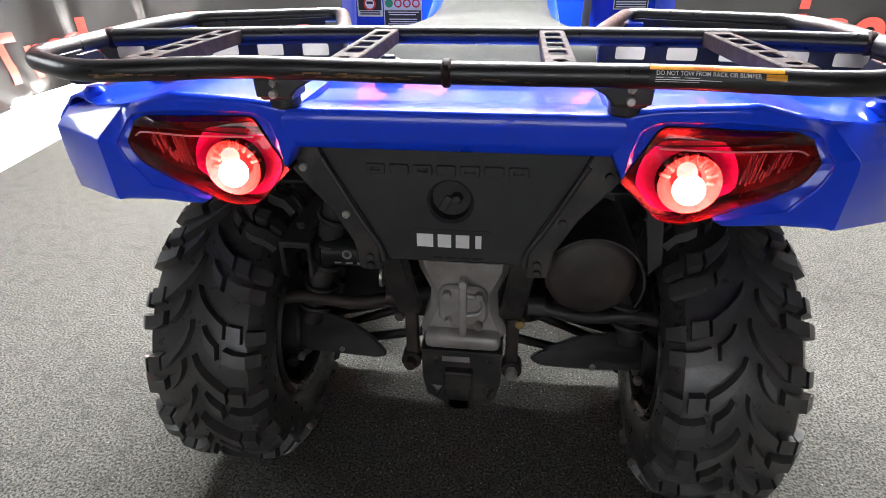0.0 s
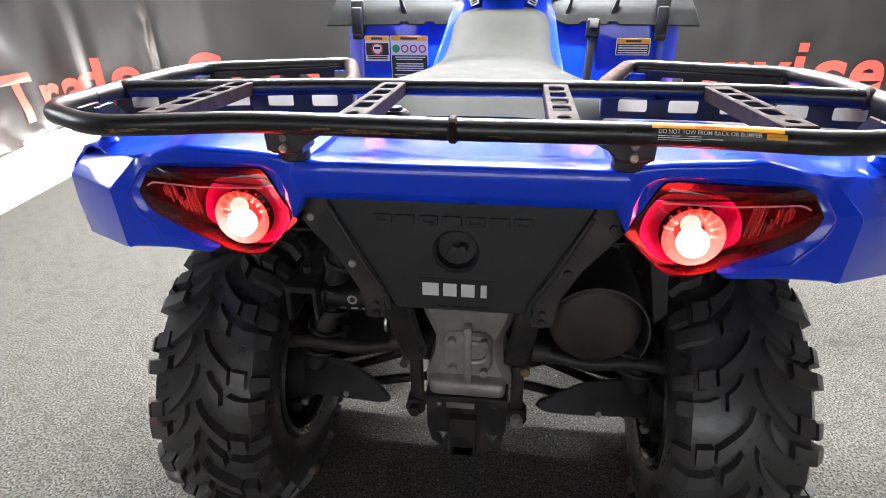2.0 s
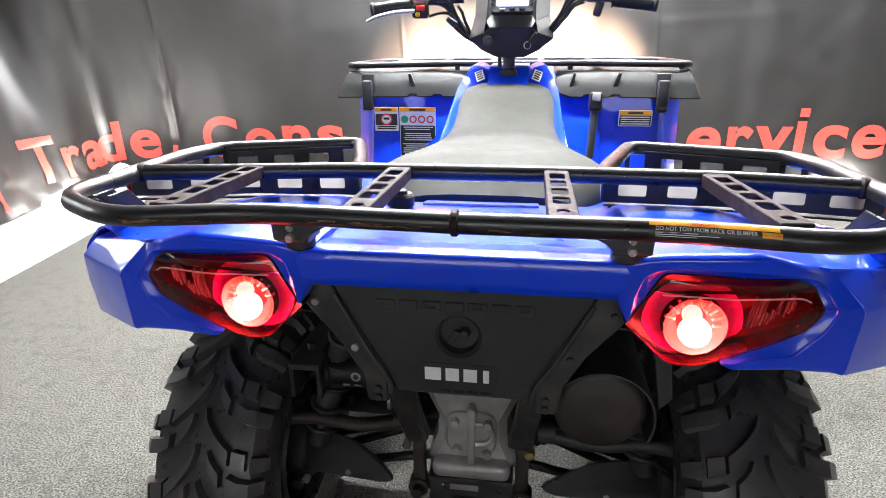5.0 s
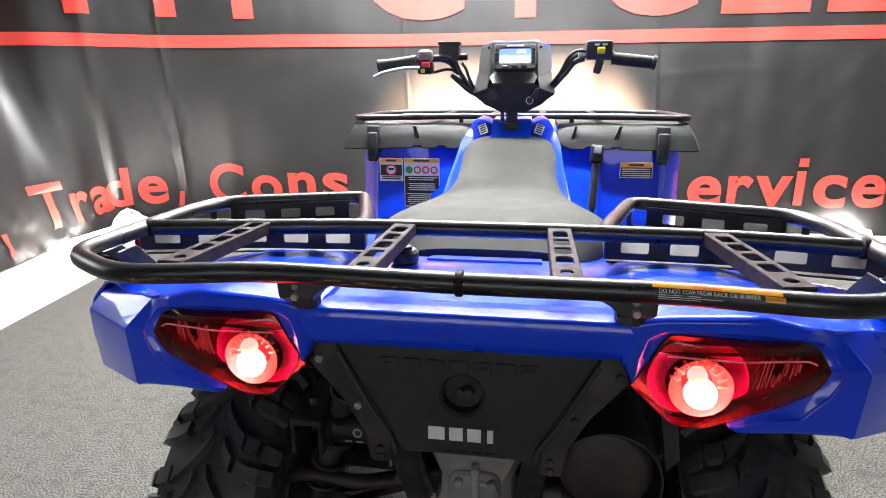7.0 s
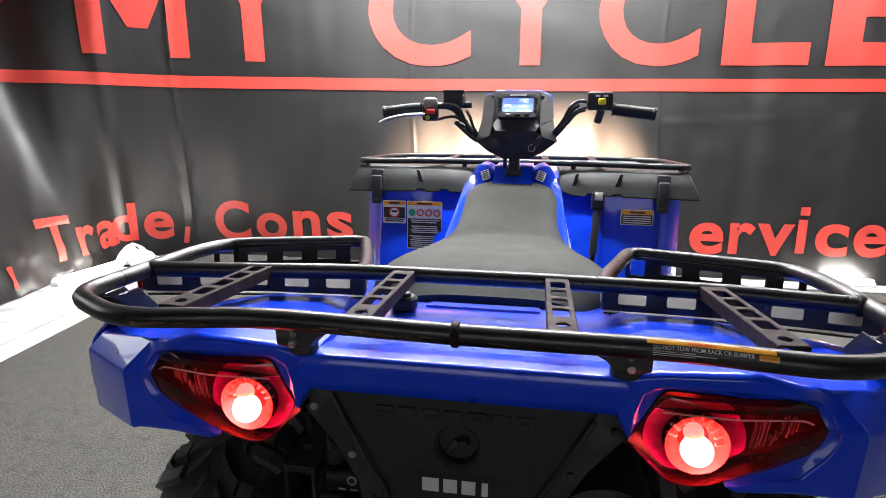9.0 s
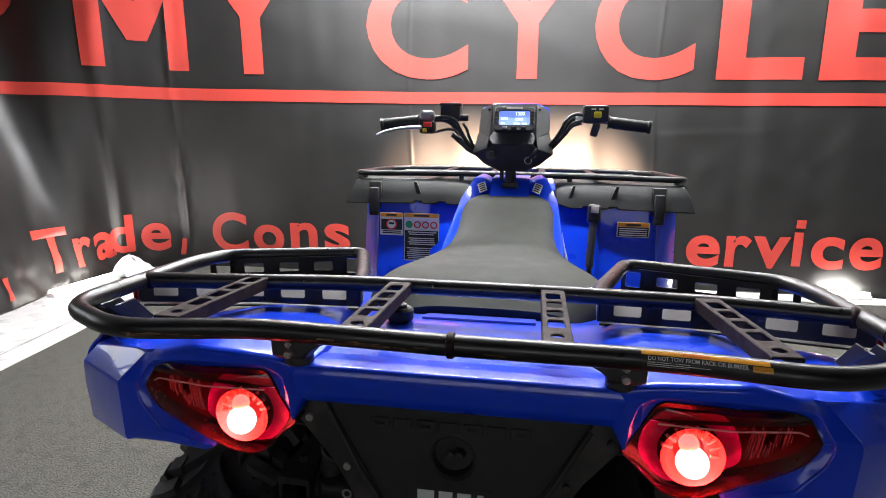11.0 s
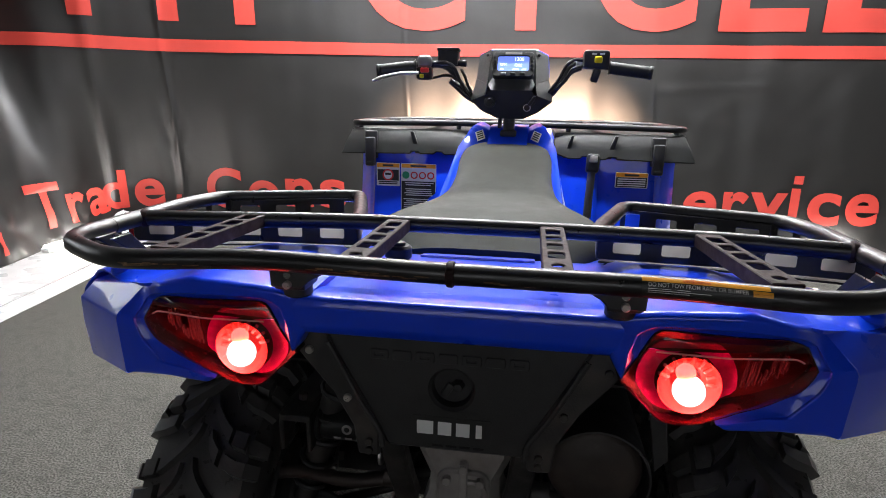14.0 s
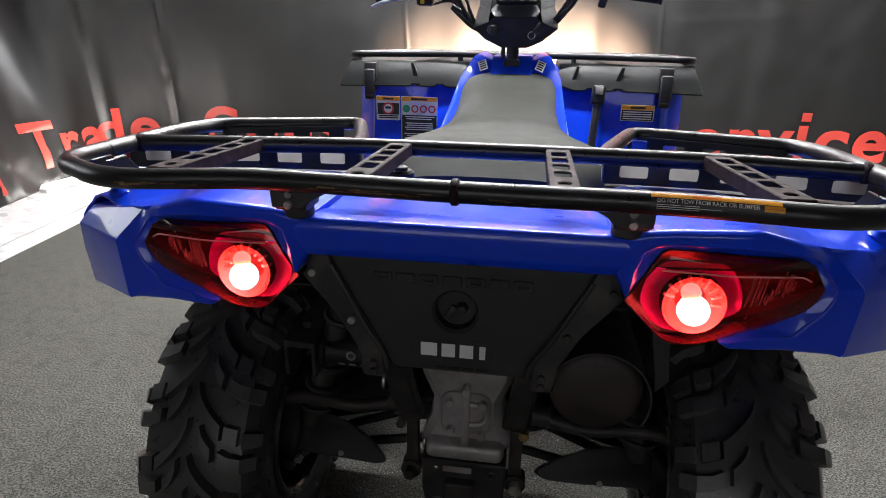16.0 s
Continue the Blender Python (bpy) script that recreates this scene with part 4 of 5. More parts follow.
AX = 0.430
WY = 0.12
CZ = DZ + 0.279
for side in (-1, 1):
    tyre(side, AX, WY, CZ)
    inn = AX - TW * 0.86
    prof = [(inn - 0.004, 0.150), (inn - 0.010, 0.144), (inn - 0.006, 0.135), (inn + 0.012, 0.128), (inn + 0.04, 0.125), (inn + 0.06, 0.112), (inn + 0.065, 0.05), (inn + 0.03, 0.04), (inn + 0.03, 0.0)]
    rim = bp("rim", revolve([(side * u, r) for u, r in prof], 56, "X", (0, WY, CZ)), RIMBLACK, label="black wheel rim")
    bp("rim_edge", revolve([(side * (inn - 0.0075), 0.148), (side * (inn - 0.012), 0.143), (side * (inn - 0.008), 0.134), (side * (inn - 0.002), 0.131)], 56, "X", (0, WY, CZ)), RIMEDGE, rim, "worn dark rim edge")
    bp("brake_drum", join(cyl(0.075, 0.05, (side * (inn + 0.005), WY, CZ), "X", 32, 0.006), cyl(0.03, 0.09, (side * (inn - 0.02), WY, CZ), "X", 24, 0.004)), STEEL, rim)
    # front wheels, mostly hidden
    ft = join(carcass(1, 0, 0.268, 0.085), *[moved(lug([(u * sg, a) for u, a in curve_path(0.05, 1.1, -0.3, 0.1)], 0.02, 0.03, 0.015, 0.085, 0.268), Matrix.Rotation(k * 2 * math.pi / 16 + (0.2 if sg > 0 else 0), 4, "X"))
                                            for k in range(16) for sg in (-1, 1)])
    bp("front_tyre", moved(ft, pose(side * 0.46, 1.36, CZ)), RUBBER, label="knobbly black front tyre")
    bp("front_rim", revolve([(side * 0.41, 0.17), (side * 0.42, 0.15), (side * 0.46, 0.14), (side * 0.47, 0.0)], 40, "X", (0, 1.36, CZ)), RIMBLACK)

# ---- rear panel, frame and drive ----
PY = -0.152
panel_outline = [(-0.172, 0.800), (0.172, 0.800), (0.168, 0.760), (0.128, 0.690), (0.100, 0.648), (0.092, 0.632), (-0.088, 0.632), (-0.096, 0.648), (-0.124, 0.690), (-0.166, 0.760)]
panel = bp("rear_panel", slab(panel_outline, 0.012, (0, PY + 0.006, 0), bev=0.004, holes=[disc(-0.003, 0.722, 0.027, 24)]), PLASTIC, label="black plastic rear cover panel with embossed marks")
bp("recess", join(revolve([(0.0, 0.027), (0.012, 0.025), (0.014, 0.0)], 24, "Y", (-0.003, PY + 0.004, 0.722)), revolve([(-0.002, 0.0), (0.0, 0.006), (0.010, 0.009)], 6, "Y", (0.004, PY + 0.006, 0.722)),
                  box(0.010, 0.006, 0.022, (-0.010, PY + 0.010, 0.716), 0.002, 2, (0, 30, 0))), PLASTIC, panel)
# embossed plain blocks
for k in range(7):
    x = -0.098 + 0.030 * k
    bp("embossed_block", slab(rect(x, 0.765, 0.025, 0.014, 0.003), 0.003, (0, PY - 0.001, 0), bev=0.001, holes=[rect(x, 0.765, 0.012, 0.004)] if k % 2 == 0 else ()), PLASTIC, panel)
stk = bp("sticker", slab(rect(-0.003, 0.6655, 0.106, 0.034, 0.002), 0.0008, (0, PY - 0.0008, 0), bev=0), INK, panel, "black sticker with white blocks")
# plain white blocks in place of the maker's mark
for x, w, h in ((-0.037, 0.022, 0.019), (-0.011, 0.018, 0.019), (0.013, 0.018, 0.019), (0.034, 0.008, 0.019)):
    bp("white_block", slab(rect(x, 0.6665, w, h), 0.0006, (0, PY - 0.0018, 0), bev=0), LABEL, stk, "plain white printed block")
bp("fine_print", join(*[slab(rect(-0.02 + 0.018 * k, 0.6405, 0.014, 0.003), 0.0006, (0, PY - 0.0008, 0), bev=0) for k in range(4)]), LID, panel)

for side in (-1, 1):
    s = side
    arm = slab([(s * 0.212, 0.792), (s * 0.170, 0.800), (s * 0.158, 0.770), (s * 0.118, 0.700), (s * 0.098, 0.662), (s * 0.098, 0.618), (s * 0.128, 0.618), (s * 0.134, 0.660), (s * 0.160, 0.706), (s * 0.205, 0.760)], 0.020, (0, PY + 0.004, 0), bev=0.003)
    fa = bp("frame_arm", arm, STEEL, label="bent black frame arm with bolts")
    for bx, bz in ((0.190, 0.766), (0.140, 0.702), (0.112, 0.640), (0.112, 0.627)):
        bp("bolt", cyl(0.0055, 0.008, (s * bx, PY - 0.007, bz), "Y", 10), BOLT if (bx, s) == (0.190, -1) or bx == 0.140 and s < 0 else STEEL, fa)
    rib = tube([(s * 0.165, PY - 0.006, 0.778), (s * 0.122, PY - 0.006, 0.695), (s * 0.096, PY - 0.006, 0.655), (s * 0.094, PY - 0.006, 0.634)], 0.004, 0.02, 8)
    bp("edge_rib", rib, PLASTIC, panel)
    low = slab([(s * 0.120, 0.640), (s * 0.082, 0.640), (s * 0.070, 0.53), (s * 0.062, 0.485), (s * 0.098, 0.478), (s * 0.106, 0.53)], 0.030, (0, -0.085, 0), bev=0.004)
    for v in low.verts:
        v.co.y += (0.64 - v.co.z) * 0.35 - 0.02
    bp("frame_post", low, STEEL, label="black lower frame post")
    bp("bolt", cyl(0.008, 0.018, (s * 0.097, -0.062, 0.478), "Y", 6), BRASS if s > 0 else STEEL, fa)

# gear case
gc = [(-0.068, 0.575), (0.070, 0.575), (0.068, 0.545), (0.052, 0.505), (0.054, 0.47), (0.068, 0.43), (0.066, 0.408), (-0.060, 0.408), (-0.062, 0.43), (-0.048, 0.47), (-0.046, 0.505), (-0.062, 0.545)]
case = bp("gear_case", slab([(x * 1.12, z) for x, z in gc], 0.10, (0, 0.02, 0), bev=0.012), CAST, label="dusty cast aluminium gear case")
bp("cover", slab(rect(0.003, 0.487, 0.082, 0.075, 0.02, 4), 0.014, (0, -0.034, 0), bev=0.004), CAST, case)
bp("split_rib", box(0.012, 0.014, 0.118, (0.004, -0.042, 0.484), 0.003), CAST, case)
bp("boss", tube([(0.010, -0.043, 0.510), (0.032, -0.043, 0.508), (0.040, -0.043, 0.490), (0.030, -0.043, 0.474), (0.010, -0.043, 0.472)], 0.005, 0.012, 8), CAST, case)
bp("flange", join(box(0.145, 0.05, 0.026, (0.002, -0.015, 0.585), 0.006), box(0.03, 0.03, 0.03, (-0.005, -0.03, 0.612), 0.004)), CAST, case)
bp("lower_lip", box(0.128, 0.07, 0.032, (0.003, -0.018, 0.420), 0.012, 3), CAST, case)
for bx, bz in ((-0.022, 0.512), (0.030, 0.512), (-0.020, 0.460), (0.030, 0.455), (0.004, 0.535)):
    bp("bolt", cyl(0.007, 0.016, (bx, -0.044, bz), "Y", 8), CAST, case)

# tow hitch
hp = [(-0.074, 0.362), (0.070, 0.362), (0.070, 0.300), (0.062, 0.262), (0.030, 0.240), (-0.03, 0.240), (-0.066, 0.262), (-0.074, 0.300)]
hitch = bp("tow_hitch", slab(hp, 0.010, (0, 0.0, 0), bev=0.002, holes=[[(-0.058, 0.285), (-0.036, 0.285), (-0.046, 0.262)], [(0.034, 0.285), (0.056, 0.285), (0.046, 0.262)], disc(-0.05, 0.345, 0.005, 10), disc(0.048, 0.345, 0.005, 10)]),
           STEEL, label="black steel tow hitch receiver under the gear case")
bp("receiver_tube", slab(rect(-0.006, 0.290, 0.052, 0.080), 0.035, (0, -0.006, 0), bev=0.003, holes=[rect(-0.006, 0.27, 0.038, 0.040)]), STEEL, hitch)
bp("top_shelf", box(0.146, 0.08, 0.008, (-0.002, 0.03, 0.366), 0.002), STEEL, hitch)
bp("plate", box(0.05, 0.003, 0.012, (-0.012, -0.007, 0.350), 0.001, 1), CAST, hitch, "small pale metal plate")
for s, x, z in ((-1, -0.092, 0.345), (1, 0.088, 0.338)):
    bp("pivot_bolt", join(cyl(0.011, 0.02, (x, -0.02, z), "Y", 6), cyl(0.016, 0.012, (x, -0.008, z), "Y", 18)), MUFFLER if s < 0 else BOLT, hitch)
    bp("link", join(box(0.022, 0.02, 0.10, (x * 0.98, 0.0, z + 0.055), 0.005), cyl(0.018, 0.03, (x, 0, z), "Y", 18)), MUFFLER, hitch)

# muffler
mx, mz = 0.192, 0.588
muf = bp("muffler", join(revolve([(-0.100, 0.0), (-0.102, 0.020), (-0.101, 0.036), (-0.099, 0.040), (-0.098, 0.052), (-0.095, 0.060), (-0.088, 0.065), (0.35, 0.065), (0.38, 0.05), (0.38, 0.0)], 48, "Y", (mx, 0, mz))), MUFFLER,
         label="dusty brown steel muffler")
shield = sheet(lambda a, y: (mx + 0.073 * math.cos(a), y, mz + 0.073 * math.sin(a)), frange(-0.5, 2.4, 18), frange(-0.115, 0.3, 4), 0.003)
bp("heat_shield", shield, PLASTIC, muf, "black heat shield")
bp("hanger", slab([(0.245, 0.74), (0.27, 0.74), (0.285, 0.62), (0.268, 0.60), (0.262, 0.64)], 0.006, (0, -0.10, 0)), PLASTIC, muf)

# suspension arms, shafts and guards
for s in (-1, 1):
    go = [(0.345, 0.372), (0.29, 0.383), (0.22, 0.376), (0.175, 0.358), (0.140, 0.332), (0.16, 0.322), (0.25, 0.312), (0.345, 0.300)] if s < 0 else [(0.118, 0.345), (0.15, 0.362), (0.21, 0.378), (0.28, 0.378), (0.335, 0.345), (0.34, 0.305), (0.29, 0.312), (0.20, 0.322), (0.14, 0.332)]
    gp = [(p.x, p.y) for p in rounded([(s * x, z, 0) for x, z in go + go[:2]], 0.012, 3)[:-2]]
    gb = slab(gp, 0.010, (0, 0.035, 0), bev=0.003)
    for v in gb.verts:
        v.co.y += 0.4 * (v.co.z - 0.34) + 0.25 * (abs(v.co.x) - 0.2)
    ag = bp("arm_guard", gb, PLASTIC, label="curved black plastic arm guard")
    for bx, bz in ((0.235, 0.322), (0.325, 0.312)):
        bp("bolt", cyl(0.006, 0.010, (s * bx, 0.026 + 0.25 * (bx - 0.2), bz), "Y", 10), BOLT, ag)
    bp("lower_arm", join(tube([(s * 0.09, 0.09, 0.335), (s * 0.36, 0.10, 0.270)], 0.009, 0, 12), tube([(s * 0.09, 0.20, 0.335), (s * 0.36, 0.13, 0.270)], 0.009, 0, 12)), STEEL, label="black tubular lower suspension arm")
    bp("upper_arm", join(tube([(s * 0.115, 0.03, 0.452), (s * 0.20, 0.03, 0.432), (s * 0.30, 0.04, 0.437), (s * 0.37, 0.04, 0.42)], 0.0125, 0.03, 12), cyl(0.018, 0.03, (s * 0.125, 0.03, 0.452), "X", 18)), MUFFLER if s < 0 else STEEL,
       label="dusty tubular upper suspension arm")
    ds = bp("drive_shaft", tube([(s * 0.07, 0.13, 0.40), (s * 0.38, 0.12, 0.325)], 0.014, 0, 14), PLASTIC, label="black drive shaft with ribbed rubber boots")
    for bx, bz, r0, dr in ((0.10, 0.395, 0.042, -0.003), (0.29, 0.350, 0.026, 0.003)):
        prof = [p for k in range(5) for p in ((s * (bx + 0.013 * k), r0 + dr * k), (s * (bx + 0.0065 + 0.013 * k), r0 - 0.005 + dr * k))]
        bp("boot", revolve(prof, 24, "X", (0, 0.125, bz)), PLASTIC, ds, "ribbed rubber boot")
    sh = bp("shock_absorber", join(tube([(s * 0.175, 0.06, 0.78), (s * 0.30, 0.06, 0.37)], 0.022, 0, 18)), STEEL, label="black shock absorber with coil spring")
    coil = [(s * (0.175 + 0.115 * t) + 0.030 * math.cos(t * 50), 0.06 + 0.030 * math.sin(t * 50), 0.76 - 0.36 * t) for t in frange(0, 1, 110)]
    bp("spring", tube(coil, 0.005, 0, 6), PLASTIC, sh)
    bp("wheel_carrier", join(box(0.05, 0.06, 0.18, (s * 0.362, 0.12, 0.345), 0.012), cyl(0.012, 0.04, (s * 0.345, 0.06, 0.272), "Y", 8)), STEEL, label="dusty black wheel carrier")
    bp("bolt", cyl(0.008, 0.012, (s * 0.318, 0.03, 0.300), "Y", 6), BOLT, None, "zinc bolt")
# stabiliser bracket and bar at the left
brk = bp("bar_bracket", join(slab([(-0.318, 0.565), (-0.262, 0.565), (-0.262, 0.498), (-0.270, 0.498), (-0.270, 0.553), (-0.310, 0.553), (-0.310, 0.498), (-0.318, 0.498)], 0.05, (0, 0.03, 0), bev=0.002),
                         box(0.05, 0.14, 0.006, (-0.288, 0.10, 0.572), 0.002, 1, (14, 0, -14))), STEEL, label="dusty U-shaped steel bracket")
bp("bolt", cyl(0.008, 0.012, (-0.290, 0.05, 0.578), "Z", 6), MUFFLER, brk)
bar = bp("bar_sleeve", join(cyl(0.026, 0.10, (-0.205, 0.05, 0.530), "X", 28, 0.004), cyl(0.030, 0.010, (-0.258, 0.05, 0.530), "X", 28, 0.003), tube([(-0.16, 0.05, 0.53), (-0.05, 0.08, 0.54)], 0.016, 0, 12)), LID, label="black sleeve with printed marks")
bp("print", join(*[box(0.012, 0.001, 0.003, (-0.222 + 0.02 * k, 0.0235, 0.520), 0) for k in range(3)] + [slab(disc(-0.205, 0.536, 0.009, 16), 0.001, (0, 0.0245, 0), bev=0, holes=[disc(-0.205, 0.536, 0.005, 12)])]), CAST, bar)
bp("collar", join(cyl(0.024, 0.022, (-0.128, 0.04, 0.487), "X", 20, 0.003)), MUFFLER)
bp("silver_ring", cyl(0.019, 0.006, (-0.148, 0.04, 0.487), "X", 20, 0.001), BOLT)
bp("cable", tube([(0.10, 0.02, 0.46), (0.18, 0.05, 0.435), (0.26, 0.06, 0.425), (0.32, 0.05, 0.385), (0.35, 0.05, 0.36)], 0.006, 0.04, 8), LID, label="grey cable looping to the wheel")
bp("underbody", join(box(0.30, 0.9, 0.12, (0, 0.62, 0.36), 0.03), box(0.34, 0.5, 0.28, (0, 0.55, 0.56), 0.04), box(0.24, 0.2, 0.2, (0, 0.22, 0.56), 0.04)), STEEL, label="black engine and frame under the body")
# added panel that stops front light reaching the carpet under the bike
bp("bulkhead", slab([(-0.14, 0.22), (0.14, 0.22), (0.16, 0.74), (-0.16, 0.74)], 0.006, (0, 0.375, 0)), PLASTIC, label="black panel added ahead of the gear case to block light")
bp("battery_box", box(0.26, 0.10, 0.14, (-0.02, -0.02, 0.71), 0.015), PLASTIC)
for s in (-1, 1):
    bp("inner_guard", sheet(lambda a, x: (s * x, -0.36 * math.cos(a) + 0.02, 0.34 + 0.40 * math.sin(a)), frange(1.25, 3.45, 22), frange(0.13, 0.57, 5), 0.004), PLASTIC, label="black inner mudguard over the wheel")
    bp("footwell", box(0.30, 0.62, 0.03, (s * 0.40, 0.78, 0.36), 0.008), PLASTIC, label="black plastic footwell")

# ---- seat ----
SEATP = [(0.215, 0.15, 0.800, 0.05), (0.225, 0.20, 0.830, 0.06), (0.26, 0.235, 0.852, 0.07), (0.34, 0.252, 0.862, 0.08), (0.45, 0.240, 0.860, 0.08), (0.56, 0.205, 0.858, 0.09), (0.66, 0.176, 0.862, 0.10), (0.76, 0.156, 0.876, 0.11),
         (0.86, 0.152, 0.908, 0.12), (0.95, 0.162, 0.950, 0.12), (1.00, 0.164, 0.964, 0.12), (1.03, 0.145, 0.958, 0.10)]


def seat_fn(y, a):
    hw, z, drop = lerp(SEATP, y)
    c, sn = math.cos(a), math.sin(a)
    x = hw * math.copysign(abs(c) ** 0.55, c)
    return (x, y, z - drop * 1.3 + drop * 1.3 * max(0, sn) ** 0.45 + 0.10 * min(0, sn))


ys = sorted(set(frange(0.215, 1.03, 60)))
# smooth the table by averaging neighbours
SEATP = [(y, *[sum(lerp(SEATP, y + d)[k] for d in (-0.04, -0.02, 0, 0.02, 0.04)) / 5 for k in range(3)]) for y in frange(0.215, 1.03, 40)]
seat = bp("seat", sheet(seat_fn, ys, frange(-0.35, math.pi + 0.35, 48)), SEAT, label="long dark grey vinyl seat, narrow at the front")
back = bmesh.new()
rim = [back.verts.new(seat_fn(0.215, a)) for a in frange(-0.35, math.pi + 0.35, 48)]
back.faces.new(rim)
bp("seat_back", back, SEAT, seat)
bp("seat_base", box(0.34, 0.66, 0.05, (0, 0.58, 0.765), 0.02), PLASTIC, seat)

# ---- tank cover ----
for s in (-1, 1):
    TP = [(0.62, 0.165, 0.80), (0.75, 0.160, 0.850), (0.88, 0.154, 0.900), (0.98, 0.148, 0.945), (1.06, 0.115, 1.005), (1.14, 0.095, 1.015), (1.24, 0.10, 0.985)]

    def tank_fn(y, v):
        hw, z = lerp(TP, y)
        out = hw + 0.055 * v ** 1.5
        inner = max(0.045, hw - 0.07) if y > 0.95 else hw - 0.03
        if v < 0:
            return (s * (hw + (inner - hw) * -v), y, z - 0.03 * v * v)
        return (s * out, y, z - 0.22 * v)
    tk = bp("tank_cover", sheet(tank_fn, frange(0.62, 1.24, 24), frange(-1, 0, 4)[:-1] + frange(0, 1, 8), 0.004), BLUE, label="glossy blue tank side cover")
    lm = pose(s * 0.086, 1.022, 0.978, -40, s * 22, 0)
    bp("data_label", moved(slab(rect(0, 0, 0.026, 0.036), 0.001, bev=0), lm), LABEL, tk, "small white printed label")
    for j in range(4):
        bp("print", moved(slab(rect(0, -0.012 + 0.008 * j, 0.018, 0.004), 0.001, (0, -0.0015, 0), bev=0), lm), INK, tk)
bp("tank_top", sheet(lambda y, x: (x, y, 0.955 + 0.05 * steps((y - 0.98) / 0.1)), frange(0.98, 1.25, 8), frange(-0.06, 0.06, 6), 0.004), BLUE, label="blue centre cover ahead of the seat")
# white blocks on the right side cover in place of the model mark
for k in range(3):
    bp("white_block", sheet(lambda y, v: (lerp(TP, y)[0] + 0.055 * v**1.5 + 0.0048, y, lerp(TP, y)[1] - 0.22 * v), frange(0.74 + 0.07 * k, 0.785 + 0.07 * k, 2), frange(0.22, 0.62, 4)), LABEL, tk, "plain white printed block")

# ---- front fenders, lids, rack ----
FY = 1.36
for s in (-1, 1):
    def fender_fn(x, v):
        u = (x - 0.16) / 0.45
        y = FY - 0.015 + 0.16 * max(0, (u - 0.80) / 0.20) ** 1.3 - 0.13 * v ** 1.4 * (1 - 0.5 * u) + 0.03 * steps((u - 0.76) / 0.04) - 0.035 * math.exp(-((u - 0.15) / 0.12) ** 2) * v
        y -= 0.02 * steps((0.33 - u) / 0.03) * steps(v / 0.3)
        return (s * x, y, 0.90 - 0.40 * v)
    ff = bp("front_fender", sheet(fender_fn, frange(0.13, 0.61, 64), frange(0, 1, 18), 0.005), BLUE, label="glossy blue front fender with warning labels")
    over = sheet(lambda x, v: (s * x, FY + 0.0 + 0.55 * v, 0.90 - 0.02 * v - 0.08 * max(0, v - 0.7)), frange(0.13, 0.61, 10), frange(0, 1, 8), 0.005)
    bp("fender_top", over, BLUE, ff)
    # storage lid: slanted face over the fender, with two notches and ribs
    lid_o = [(0.150, 0.955), (0.150, 0.905), (0.20, 0.888), (0.245, 0.888), (0.25, 0.896), (0.275, 0.896), (0.28, 0.888), (0.335, 0.888), (0.34, 0.896), (0.365, 0.896), (0.37, 0.888), (0.60, 0.884), (0.632, 0.884), (0.618, 0.930), (0.598, 0.972), (0.25, 0.972), (0.19, 0.968)]
    lid_bm = slab([(s * a, b) for a, b in lid_o], 0.03, (0, FY - 0.045, 0), bev=0.004)
    for v in lid_bm.verts:
        v.co.y += (v.co.z - 0.888) * 0.55
    lid = bp("storage_lid", lid_bm, LID, label="dark grey plastic storage lid")
    bp("lid_top", box(0.46, 0.50, 0.03, (s * 0.38, FY + 0.25, 0.962), 0.012), LID, lid)
    bp("lid_rib", slab([(s * 0.33, 0.889), (s * 0.352, 0.889), (s * 0.372, 0.969), (s * 0.36, 0.969)], 0.012, (0, FY - 0.035, 0)), LID, lid)
    if s > 0:
        bp("lid_rib", slab([(s * 0.185, 0.889), (s * 0.20, 0.889), (s * 0.22, 0.969), (s * 0.21, 0.969)], 0.012, (0, FY - 0.035, 0)), LID, lid)
    lx = 0.517 if s < 0 else 0.507
    lt = bp("latch", join(box(0.046, 0.02, 0.10, (s * lx, FY - 0.045, 0.918), 0.005), box(0.036, 0.028, 0.105, (s * lx, FY - 0.062, 0.893), 0.006)), PLASTIC, lid, "black lid latch")
    bp("latch_tip", box(0.030, 0.012, 0.018, (s * lx, FY - 0.072, 0.850), 0.004), LID, lt)


def warn_label(name, x, z, w, h, label, bars, header=True):
    o = bp(name, slab(rect(x, z, w, h, 0.003), 0.001, (0, FY - 0.075, 0), bev=0), LABEL, ff, label)
    if header:
        bp("header", slab(rect(x, z + h / 2 - 0.009, w * 0.96, 0.014), 0.001, (0, FY - 0.0765, 0), bev=0), ORANGE, o, "orange header band")
        bp("print", slab(rect(x, z + h / 2 - 0.009, w * 0.45, 0.007), 0.001, (0, FY - 0.078, 0), bev=0), INK, o)
    for bx, bz, bw, bh, m in bars:
        bp("print", slab(rect(bx, bz, bw, bh), 0.001, (0, FY - 0.0765, 0), bev=0), m, o)
    return o


fl = [o for o in bike.children if o.name.startswith("front_fender")]
ff = fl[0]
lab_a = warn_label("warning_label", -0.447, 0.812, 0.088, 0.085, "white and orange warning label with a red ring sign", [(-0.447, 0.810, 0.080, 0.040, INK), (-0.447, 0.778, 0.07, 0.004, INK), (-0.447, 0.785, 0.07, 0.004, INK)])
bp("ring_sign", slab(disc(-0.447, 0.811, 0.021, 24), 0.001, (0, FY - 0.078, 0), bev=0, holes=[disc(-0.447, 0.811, 0.016, 20)]), REDP, lab_a)
